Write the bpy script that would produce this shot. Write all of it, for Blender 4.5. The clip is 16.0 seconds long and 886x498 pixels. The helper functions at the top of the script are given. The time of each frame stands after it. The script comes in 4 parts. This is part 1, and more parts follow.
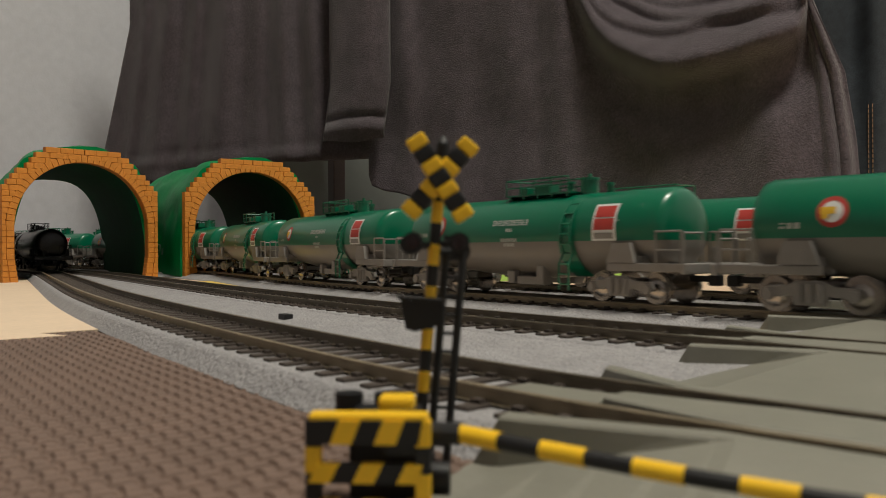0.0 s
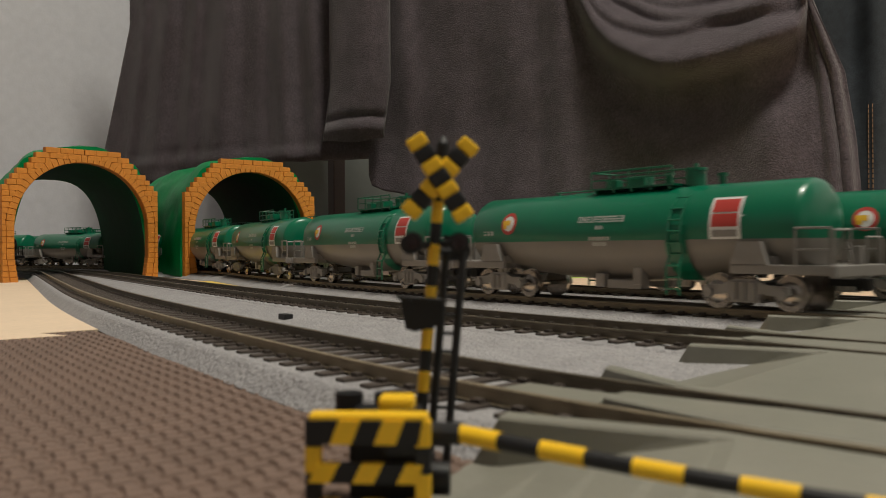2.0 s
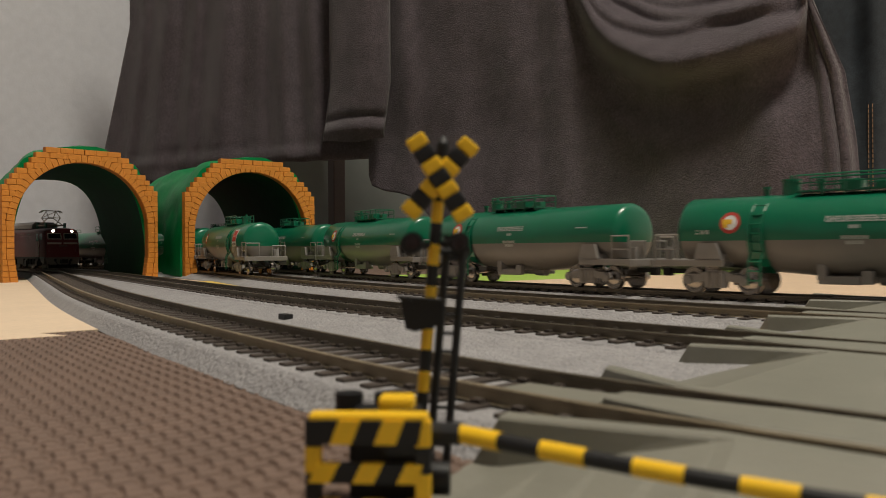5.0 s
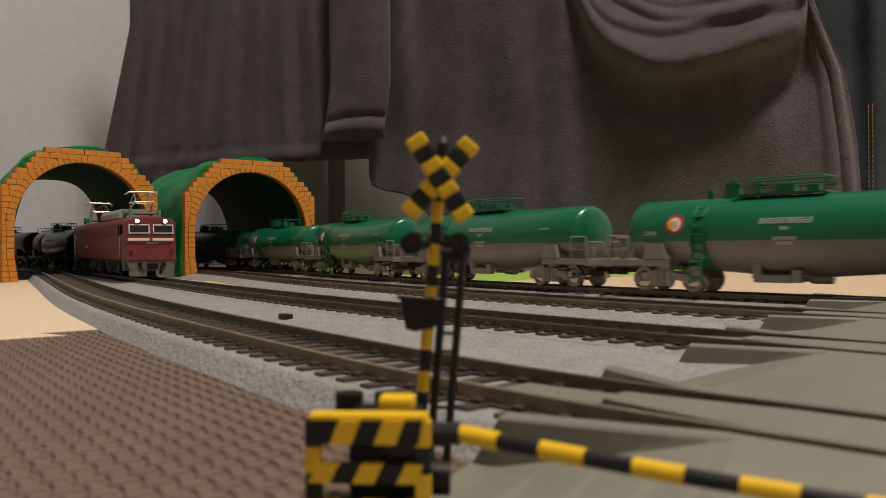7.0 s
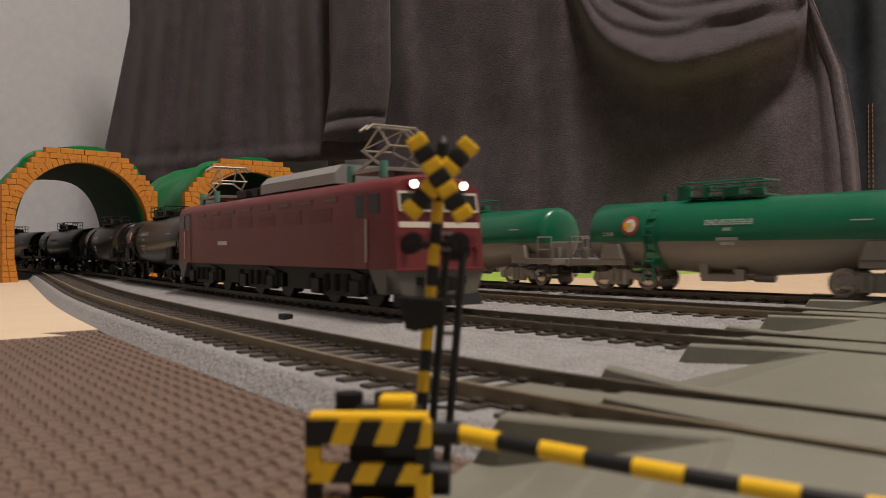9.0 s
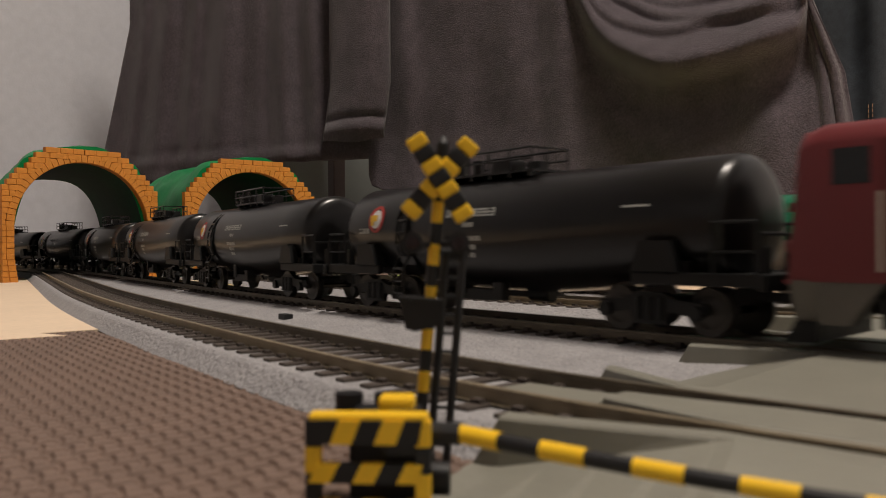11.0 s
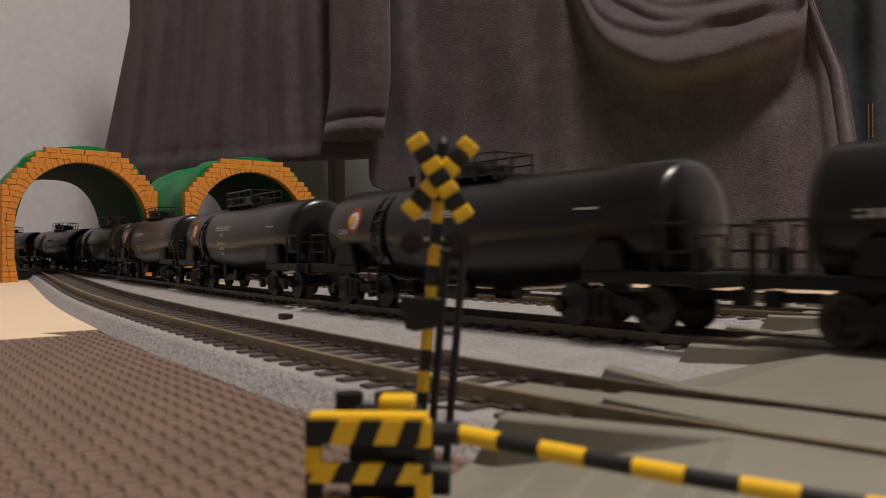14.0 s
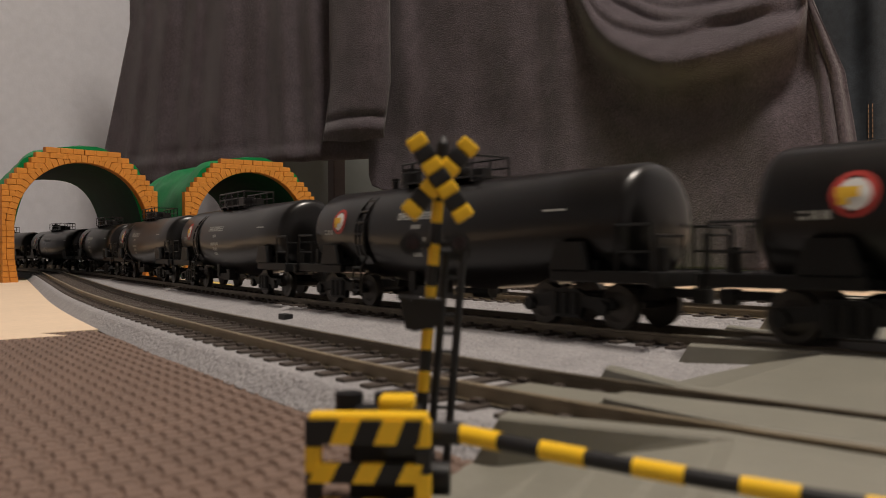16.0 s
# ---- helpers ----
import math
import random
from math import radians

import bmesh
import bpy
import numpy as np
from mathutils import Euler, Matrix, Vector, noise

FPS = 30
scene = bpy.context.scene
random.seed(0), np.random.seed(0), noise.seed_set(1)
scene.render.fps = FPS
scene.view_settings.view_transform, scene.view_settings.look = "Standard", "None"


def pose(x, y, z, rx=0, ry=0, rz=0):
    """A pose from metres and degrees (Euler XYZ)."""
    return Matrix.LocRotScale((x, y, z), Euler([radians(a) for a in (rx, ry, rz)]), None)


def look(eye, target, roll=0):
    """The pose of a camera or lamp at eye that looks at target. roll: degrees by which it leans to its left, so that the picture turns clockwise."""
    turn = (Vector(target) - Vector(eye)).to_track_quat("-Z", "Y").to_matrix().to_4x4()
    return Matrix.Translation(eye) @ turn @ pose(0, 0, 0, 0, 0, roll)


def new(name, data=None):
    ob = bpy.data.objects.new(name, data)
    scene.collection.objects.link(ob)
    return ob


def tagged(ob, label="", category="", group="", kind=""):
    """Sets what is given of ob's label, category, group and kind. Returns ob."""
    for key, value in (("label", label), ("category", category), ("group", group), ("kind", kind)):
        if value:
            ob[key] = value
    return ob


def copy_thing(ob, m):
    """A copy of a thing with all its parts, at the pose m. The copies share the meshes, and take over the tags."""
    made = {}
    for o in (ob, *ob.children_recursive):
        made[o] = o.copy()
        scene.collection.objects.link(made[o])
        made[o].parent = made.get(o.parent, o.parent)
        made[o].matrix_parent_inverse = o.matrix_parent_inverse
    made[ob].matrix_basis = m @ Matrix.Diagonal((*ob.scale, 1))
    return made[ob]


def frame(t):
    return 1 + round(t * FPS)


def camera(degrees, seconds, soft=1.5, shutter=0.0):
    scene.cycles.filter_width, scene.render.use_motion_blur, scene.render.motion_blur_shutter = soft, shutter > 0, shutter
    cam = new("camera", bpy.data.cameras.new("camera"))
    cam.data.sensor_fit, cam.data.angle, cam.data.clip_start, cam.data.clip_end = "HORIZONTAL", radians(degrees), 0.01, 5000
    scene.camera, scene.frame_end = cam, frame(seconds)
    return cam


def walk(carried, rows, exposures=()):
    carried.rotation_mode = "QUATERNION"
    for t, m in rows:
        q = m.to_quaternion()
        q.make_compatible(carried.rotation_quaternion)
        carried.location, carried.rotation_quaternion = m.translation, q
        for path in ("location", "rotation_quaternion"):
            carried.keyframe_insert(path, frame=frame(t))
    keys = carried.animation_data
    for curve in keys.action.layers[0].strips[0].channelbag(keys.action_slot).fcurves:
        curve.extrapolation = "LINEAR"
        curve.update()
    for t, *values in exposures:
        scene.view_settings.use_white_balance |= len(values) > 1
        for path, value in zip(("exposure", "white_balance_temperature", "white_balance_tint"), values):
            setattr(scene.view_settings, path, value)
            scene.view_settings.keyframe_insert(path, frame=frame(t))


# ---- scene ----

MM = 0.001
RAIL = 7.0            # rail head above the mats, mm
EYE = 26.7            # camera above the mats, mm

# ---- camera ----
cam = camera(57.73, 16.0, soft=0.9, shutter=0.3)
TH = 36.78            # angle between the straight track and the view, degrees
EYE_POSE = pose(0, 0, EYE * MM, 90.0 - 0.09, 0, 90 - TH) @ pose(0, 0, 0, 0, 0, -0.38)
walk(cam, [(0.0, EYE_POSE), (16.0, EYE_POSE)], [(0.0, 0.0, 6300, 3.5), (4.0, 0.0, 6400, 5.0), (7.0, 0.0, 6500, 7.5), (9.0, 0.0, 6500, 11.5), (16.0, 0.0, 6500, 12.5)])
cam.data.dof.use_dof = True
cam.data.dof.focus_distance = 0.60
cam.data.dof.aperture_fstop = 47.0

# ---- light ----
world = bpy.data.worlds.new("world")
scene.world = world
world.use_nodes = True
world.node_tree.nodes["Background"].inputs[0].default_value = (1.0, 0.93, 0.84, 1)
world.node_tree.nodes["Background"].inputs[1].default_value = 0.02


def area_lamp(name, size, power, m, colour):
    data = bpy.data.lights.new(name, "AREA")
    data.shape, data.size, data.energy, data.color = "DISK", size, power, colour
    ob = new(name, data)
    ob.matrix_world = m
    return ob


area_lamp("ceiling_lamp_light", 0.45, 51, look((0.32, 0.34, 2.25), (0.32, 0.3401, 0)), (1.0, 0.90, 0.78))

# ---- materials ----
def node_mat(name, base, rough=0.5, metal=0.0, grain=(0.0, 50.0), bump=(0.0, 200.0), spot=None, coat=0.0, spec=0.5, depth=0.001):
    """base colour, mottled by grain (amount, scale), bump (strength, scale); spot: (colour, scale, threshold)"""
    m = bpy.data.materials.new(name)
    m.use_nodes = True
    nt = m.node_tree
    b = nt.nodes["Principled BSDF"]
    b.inputs["Roughness"].default_value = rough
    b.inputs["Metallic"].default_value = metal
    b.inputs["Coat Weight"].default_value = coat
    b.inputs["Specular IOR Level"].default_value = spec
    col = nt.nodes.new("ShaderNodeRGB")
    col.outputs[0].default_value = (*base, 1)
    out = col.outputs[0]
    tc = nt.nodes.new("ShaderNodeTexCoord")
    if grain[0]:
        for amount, scale in ((grain[0], grain[1]), (grain[0] * 0.7, grain[1] * 0.13)):
            n = nt.nodes.new("ShaderNodeTexNoise")
            n.inputs["Scale"].default_value = scale
            n.inputs["Detail"].default_value = 5
            nt.links.new(tc.outputs["Object"], n.inputs["Vector"])
            r = nt.nodes.new("ShaderNodeMapRange")
            r.inputs[1].default_value, r.inputs[2].default_value = 0.25, 0.75
            r.inputs[3].default_value, r.inputs[4].default_value = 1 - amount, 1 + amount
            nt.links.new(n.outputs[0], r.inputs[0])
            mx = nt.nodes.new("ShaderNodeMix")
            mx.data_type, mx.blend_type = "RGBA", "MULTIPLY"
            mx.inputs[0].default_value = 1
            nt.links.new(out, mx.inputs[6])
            nt.links.new(r.outputs[0], mx.inputs[7])
            out = mx.outputs[2]
    if spot:
        v = nt.nodes.new("ShaderNodeTexNoise")
        v.inputs["Scale"].default_value = spot[1]
        nt.links.new(tc.outputs["Object"], v.inputs["Vector"])
        r = nt.nodes.new("ShaderNodeMapRange")
        r.inputs[1].default_value, r.inputs[2].default_value = spot[2], spot[2] + 0.06
        nt.links.new(v.outputs[0], r.inputs[0])
        mx = nt.nodes.new("ShaderNodeMix")
        mx.data_type = "RGBA"
        nt.links.new(r.outputs[0], mx.inputs[0])
        nt.links.new(out, mx.inputs[6])
        mx.inputs[7].default_value = (*spot[0], 1)
        out = mx.outputs[2]
    nt.links.new(out, b.inputs["Base Color"])
    if bump[0]:
        n = nt.nodes.new("ShaderNodeTexNoise")
        n.inputs["Scale"].default_value = bump[1]
        n.inputs["Detail"].default_value = 4
        nt.links.new(tc.outputs["Object"], n.inputs["Vector"])
        bp = nt.nodes.new("ShaderNodeBump")
        bp.inputs["Strength"].default_value = bump[0]
        bp.inputs["Distance"].default_value = depth
        nt.links.new(n.outputs[0], bp.inputs["Height"])
        nt.links.new(bp.outputs[0], b.inputs["Normal"])
    return m


def glow(name, colour, strength):
    m = node_mat(name, colour, 0.3)
    b = m.node_tree.nodes["Principled BSDF"]
    b.inputs["Emission Color"].default_value = (*colour, 1)
    b.inputs["Emission Strength"].default_value = strength
    return m


WALL = node_mat("wallpaper", (0.62, 0.63, 0.67), 0.8, grain=(0.05, 60), bump=(0.25, 260))
PANEL = node_mat("grey_panel", (0.24, 0.255, 0.24), 0.6, grain=(0.06, 30))
CEIL = node_mat("ceiling_paint", (0.8, 0.79, 0.77), 0.9)
MAT_BROWN = node_mat("brown_foam", (0.16, 0.105, 0.08), 0.75, grain=(0.12, 300), bump=(0.2, 1500))
MAT_BEIGE = node_mat("beige_foam", (0.74, 0.58, 0.42), 0.75, grain=(0.05, 300), bump=(0.2, 1500))
MAT_LIME = node_mat("lime_foam", (0.33, 0.49, 0.08), 0.75, grain=(0.05, 300), bump=(0.2, 1500))
MAT_YELLOW = node_mat("yellow_foam", (0.72, 0.52, 0.10), 0.75, grain=(0.05, 300), bump=(0.2, 1500))
BALLAST = node_mat("ballast_plastic", (0.305, 0.295, 0.30), 0.8, grain=(0.17, 1100), bump=(0.75, 900), spot=((0.45, 0.44, 0.45), 1500, 0.66), depth=0.0014)
SLEEPER = node_mat("sleeper_plastic", (0.055, 0.042, 0.034), 0.6, grain=(0.2, 400))
RAILMET = node_mat("nickel_rail", (0.15, 0.125, 0.09), 0.42, 0.4, grain=(0.2, 150))
RAILRUST = node_mat("tan_rail_side", (0.24, 0.195, 0.13), 0.5, 0.3, grain=(0.2, 150))
PLATE = node_mat("olive_grey_plastic", (0.235, 0.228, 0.19), 0.38, grain=(0.06, 120), bump=(0.08, 900))
FLEECE = node_mat("grey_fleece", (0.084, 0.070, 0.079), 0.95, grain=(0.28, 330), bump=(0.9, 520), spec=0.08, depth=0.0018)
for socket, value in (("Sheen Weight", 0.22), ("Sheen Roughness", 0.45)):
    FLEECE.node_tree.nodes["Principled BSDF"].inputs[socket].default_value = value
DENIM = node_mat("dark_denim", (0.044, 0.052, 0.062), 0.9, grain=(0.25, 900), bump=(0.5, 1500), spec=0.15)
STITCH = node_mat("tan_stitching", (0.40, 0.25, 0.14), 0.8)
WOOD = node_mat("dark_brown_wood", (0.055, 0.028, 0.02), 0.5, grain=(0.2, 40))
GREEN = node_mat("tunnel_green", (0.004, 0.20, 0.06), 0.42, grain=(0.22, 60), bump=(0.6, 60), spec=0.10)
# the shell's green again, darkened: the shade inside the tunnels is in the colour
LINING_SHADED = node_mat("tunnel_green_shaded", (0.003, 0.050, 0.018), 0.6, grain=(0.18, 60), bump=(0.3, 60), spec=0.06)
ORANGE = node_mat("orange_brick_paint", (0.62, 0.235, 0.03), 0.55, grain=(0.12, 250), bump=(0.25, 500))
MORTAR = node_mat("orange_joint", (0.46, 0.16, 0.02), 0.65)
TANK_GREEN = node_mat("tank_green", (0.004, 0.135, 0.068), 0.28, grain=(0.04, 60), coat=0.1)
TANK_GREY = node_mat("tank_grey", (0.185, 0.170, 0.152), 0.4, grain=(0.05, 90))
FRAME_GREY = node_mat("frame_grey", (0.235, 0.220, 0.205), 0.42, grain=(0.08, 200))
TANK_BLACK = node_mat("tank_black", (0.0048, 0.0044, 0.0043), 0.28, grain=(0.1, 60), spec=0.42)
FRAME_BLACK = node_mat("frame_black", (0.005, 0.005, 0.005), 0.5, grain=(0.1, 100), spec=0.3)
WHEEL = node_mat("wheel_nickel", (0.34, 0.31, 0.28), 0.2, 0.9, grain=(0.15, 200))
WHEEL_DARK = node_mat("wheel_dark", (0.05, 0.045, 0.04), 0.4, 0.7)
WHITE = node_mat("white_print", (0.72, 0.72, 0.70), 0.5)
LETTER = node_mat("grey_white_print", (0.42, 0.43, 0.40), 0.5)
RED = node_mat("red_print", (0.46, 0.045, 0.035), 0.5)
YELLOW_P = node_mat("yellow_print", (0.75, 0.45, 0.03), 0.5)
MAROON = node_mat("maroon_body", (0.16, 0.022, 0.026), 0.42, grain=(0.05, 80))
CREAM = node_mat("cream_print", (0.62, 0.56, 0.48), 0.5)
ROOF_GREY = node_mat("roof_grey", (0.30, 0.30, 0.30), 0.45, grain=(0.06, 80))
SKIRT_GREY = node_mat("skirt_grey", (0.13, 0.118, 0.10), 0.5, grain=(0.08, 120))
GLASS_DARK = node_mat("cab_glass", (0.012, 0.014, 0.015), 0.08)
PANTO = node_mat("pantograph_metal", (0.36, 0.32, 0.27), 0.35, 0.7)
INSULATOR = node_mat("insulator_teal", (0.10, 0.28, 0.22), 0.4)
LAMP_ON = glow("headlamp_glow", (1.0, 0.93, 0.78), 9.0)
BLACK = node_mat("signal_black", (0.007, 0.007, 0.008), 0.5, grain=(0.1, 300))
YELLOW = node_mat("signal_yellow", (0.95, 0.57, 0.02), 0.36, grain=(0.06, 300))
LENS = node_mat("dark_lens", (0.02, 0.010, 0.010), 0.15)


# ---- mesh helpers (millimetres) ----
def box(bm, c, s, bevel=0.0, m=None):
    """axis box at centre c with sides s"""
    r = bmesh.ops.create_cube(bm, size=1.0)
    mat = Matrix.Translation(Vector(c)) @ Matrix.Diagonal((*s, 1))
    bmesh.ops.transform(bm, matrix=(m @ mat) if m else mat, verts=r["verts"])
    if bevel:
        es = list({e for v in r["verts"] for e in v.link_edges})
        bmesh.ops.bevel(bm, geom=es, offset=bevel, segments=2, affect="EDGES", profile=0.6)


def rod(bm, a, b, r, seg=8, r2=None):
    """cylinder from a to b"""
    a, b = Vector(a), Vector(b)
    d = b - a
    m = Matrix.Translation((a + b) / 2) @ d.to_track_quat("Z", "Y").to_matrix().to_4x4()
    bmesh.ops.create_cone(bm, cap_ends=True, segments=seg, radius1=r, radius2=r if r2 is None else r2, depth=d.length, matrix=m)


def rods(bm, pts, r, seg=6):
    """one bent round bar through the points"""
    pts = [Vector(p) for p in pts]
    ways = [(b - a).normalized() for a, b in zip(pts, pts[1:])]
    ref = min((Vector((1, 0, 0)), Vector((0, 1, 0)), Vector((0, 0, 1))), key=lambda e: max(abs(w.dot(e)) for w in ways))
    rows = []
    for i, p in enumerate(pts):
        a, b = ways[max(0, i - 1)], ways[min(i, len(ways) - 1)]
        t = (a + b).normalized()
        v = t.cross(ref).normalized()
        u = v.cross(t)
        k = 1.0 / max(0.5, t.dot(b))
        rows.append([p + u * (r * math.cos(2 * math.pi * q / seg)) + v * (r * k * math.sin(2 * math.pi * q / seg)) for q in range(seg)])
    vs = [[bm.verts.new(q) for q in row] for row in rows]
    fs = [bm.faces.new((r0[i], r0[(i + 1) % seg], r1[(i + 1) % seg], r1[i])) for r0, r1 in zip(vs, vs[1:]) for i in range(seg)]
    fs += [bm.faces.new(vs[0][::-1]), bm.faces.new(vs[-1])]
    bmesh.ops.recalc_face_normals(bm, faces=fs)


def prism(bm, poly, axis, lo, hi):
    """polygon in the two other axes, drawn out along axis (0 x, 1 y, 2 z)"""
    def at(p, w):
        q = list(p)
        q.insert(axis, w)
        return Vector(q)
    a = [bm.verts.new(at(p, lo)) for p in poly]
    b = [bm.verts.new(at(p, hi)) for p in poly]
    n = len(poly)
    bm.faces.new(a)
    bm.faces.new(b[::-1])
    for i in range(n):
        bm.faces.new((a[i], b[i], b[(i + 1) % n], a[(i + 1) % n]))
    bmesh.ops.recalc_face_normals(bm, faces=bm.faces[:])


def sweep(bm, rows, close_ring=False, cap=False):
    """skin over rows of points"""
    vs = [[bm.verts.new(p) for p in row] for row in rows]
    for r0, r1 in zip(vs, vs[1:]):
        n = len(r0)
        for i in range(n if close_ring else n - 1):
            j = (i + 1) % n
            bm.faces.new((r0[i], r0[j], r1[j], r1[i]))
    if cap:
        bm.faces.new(vs[0][::-1])
        bm.faces.new(vs[-1])
    bmesh.ops.recalc_face_normals(bm, faces=bm.faces[:])


def part(name, bm, material, parent=None, label="", smooth=False, m=None):
    """links a bmesh in millimetres as one mesh object"""
    bmesh.ops.scale(bm, vec=(MM, MM, MM), verts=bm.verts[:])
    me = bpy.data.meshes.new(name)
    bm.to_mesh(me)
    bm.free()
    for mt in material if isinstance(material, (list, tuple)) else [material]:
        me.materials.append(mt)
    if smooth:
        me.shade_smooth()
        if smooth != "all":
            me.set_sharp_from_angle(angle=radians(40))
    ob = new(name, me)
    ob.parent = parent
    if m is not None:
        ob.matrix_basis = m
    if label:
        tagged(ob, label)
    return ob


def made(*steps):
    """a bmesh from (function, args...) steps"""
    bm = bmesh.new()
    for fn, *args in steps:
        fn(bm, *args)
    return bm


# ---- the tracks in plan (millimetres; x along the straight, y away) ----
TRACKS = {            # x and y of the middle, slope there, curvature to the left and to the right, ends of both, start of the bend, its radius, radius of the far loop
    "A": (-130.0, 81.0, -0.0256, 0.00016, 0.0012, -480.0, -45.0, -800.0, 900.0, 430.0),
    "B": (-300.0, 154.5, -0.0400, 0.00014, 0.0003, -420.0, 0.0, -700.0, 1250.0, 490.0),
    "C": (-300.0, 228.0, -0.0250, 0.00027, 0.0003, -600.0, 0.0, -600.0, 900.0, 560.0),
    "D": (-300.0, 296.0, -0.0100, 0.00027, 0.0005, -600.0, -110.0, -600.0, 960.0, 620.0),
}


def arc(x, y, h, r, d):
    """from a point with heading h, d along a bend of radius r to the left"""
    h2 = h + d / r
    return x + r * (math.sin(h) - math.sin(h2)), y - r * (math.cos(h) - math.cos(h2)), h2


def on_track(k, s, off=0.0):
    """point (x, y) and heading (radians) at s on track k; off: to the far side"""
    xm, ym, sm, cl, cr, x0, x1, xs, r, r2 = TRACKS[k]
    u = max(x0, min(s, x1))
    c = cl if u < xm else cr
    slope = sm + 2 * c * (u - xm)
    h = math.atan(slope)
    yb = ym + sm * (u - xm) + c * (u - xm) ** 2
    x, y = max(s, xs), yb + slope * (max(s, xs) - u)
    d = xs - s
    if d > 0:
        d1 = (0.42 - h) * r
        x, y, h = arc(x, y, h, r, min(d, d1))
        if d > d1:
            d2 = (math.pi - 0.42) * r2
            x, y, h = arc(x, y, h, r2, min(d - d1, d2))
            if d > d1 + d2:
                x += d - d1 - d2
    return x - off * math.sin(h), y + off * math.cos(h), h


def track_sample(k, s0, s1, step=12.0):
    n = max(2, int((s1 - s0) / step))
    return [s0 + (s1 - s0) * i / n for i in range(n + 1)]


# ---- the room ----
def structure(name, bm, material, label, category):
    return tagged(part(name, bm, material), label, category, kind="structure")


bm = made((box, (-300, 200, -12), (9000, 9000, 8)))
structure("floor", bm, MAT_BROWN, "brown foam play mat floor", "floor")

def mat_tile(name, poly, z, material, label):
    """a foam mat: outline with jigsaw teeth is drawn out to its thickness"""
    bm = bmesh.new()
    prism(bm, poly, 2, z - 9, z)
    return tagged(part(name, bm, material), label, "foam mat", kind="structure")


def toothed(x, y0, y1, step=52.0, depth=13.0):
    """points along x from y0 to y1 with dovetail teeth"""
    n = max(1, int(abs(y1 - y0) / step))
    sg = 1 if y1 > y0 else -1
    w = abs(y1 - y0) / n
    pts = []
    for i in range(n):
        y = y0 + sg * i * w
        pts += [(x, y), (x, y + sg * w * 0.22), (x + depth, y + sg * w * 0.12), (x + depth, y + sg * w * 0.6), (x, y + sg * w * 0.5)]
    return pts + [(x, y1)]


# brown mat: real weave of low blocks near the camera
def weave(bm, x0, x1, y0, y1, pitch=3.0):
    nx, ny = int((x1 - x0) / pitch), int((y1 - y0) / pitch)
    for i in range(nx):
        for j in range(ny):
            long_x = (i + j) % 2 == 0
            a, b = (0.62, 0.36) if long_x else (0.36, 0.62)
            x, y = x0 + (i + 0.5) * pitch, y0 + (j + 0.5) * pitch
            vs = [bm.verts.new((x + u * a * pitch, y + v * b * pitch, -0.25)) for u, v in ((-1, -1), (1, -1), (1, 1), (-1, 1))]
            ws = [bm.verts.new((x + u * a * pitch * 0.6, y + v * b * pitch * 0.6, 0.42)) for u, v in ((-1, -1), (1, -1), (1, 1), (-1, 1))]
            bm.faces.new(ws)
            for q in range(4):
                bm.faces.new((vs[q], vs[(q + 1) % 4], ws[(q + 1) % 4], ws[q]))


mat_tile("foam_mat_brown", [(-274, -900), (900, -900), (900, 168), (-274, 168)], -0.1, MAT_BROWN, "brown foam floor mat with a woven relief")
bm = bmesh.new()
weave(bm, -280, -40, -180, 67)
tagged(part("mat_relief", bm, MAT_BROWN), "woven relief blocks of the brown foam mat", "foam mat", kind="stuff")
mat_tile("foam_mat_beige", [(-1450, -900)] + toothed(-281, -900, 240) + [(-1450, 240)], 0.45, MAT_BEIGE, "beige foam floor mat with jigsaw edge")
mat_tile("foam_mat_brown_back", [(-1450, 244), (-663, 244), (-663, 1500), (-1450, 1500)], 0.0, MAT_BROWN, "brown foam floor mat under the blanket")
mat_tile("foam_mat_lime", [(-660, 244), (-470, 244), (-470, 1500), (-660, 1500)], 0.3, MAT_LIME, "lime green foam floor mat")
mat_tile("foam_mat_yellow", [(-640, 196), (-470, 196), (-470, 243), (-640, 243)], 0.8, MAT_YELLOW, "yellow foam mat edge strip")
mat_tile("foam_mat_peach", [(-467, 170), (900, 170), (900, 1500), (-467, 1500)], 0.2, MAT_BEIGE, "beige foam floor mat behind the tracks")
bm = bmesh.new()
for i in range(120):
    x = -464 + i * 4.0
    prism(bm, [(335, 0.0), (800, 0.0), (800, 0.9), (335, 0.9)], 0, x, x + 2.2)
tagged(part("mat_ribs", bm, MAT_BEIGE), "fine ribs of the beige foam mat", "foam mat", kind="stuff")

# walls and ceiling
def wall(name, a, b, z0, z1, thick, material, label):
    a, b = Vector((*a, 0)), Vector((*b, 0))
    d = b - a
    bm = bmesh.new()
    box(bm, (d.length / 2, thick / 2, (z0 + z1) / 2), (d.length, thick, z1 - z0), m=Matrix.Translation(a) @ Matrix.Rotation(math.atan2(d.y, d.x), 4, "Z"))
    return structure(name, bm, material, label, "wall")


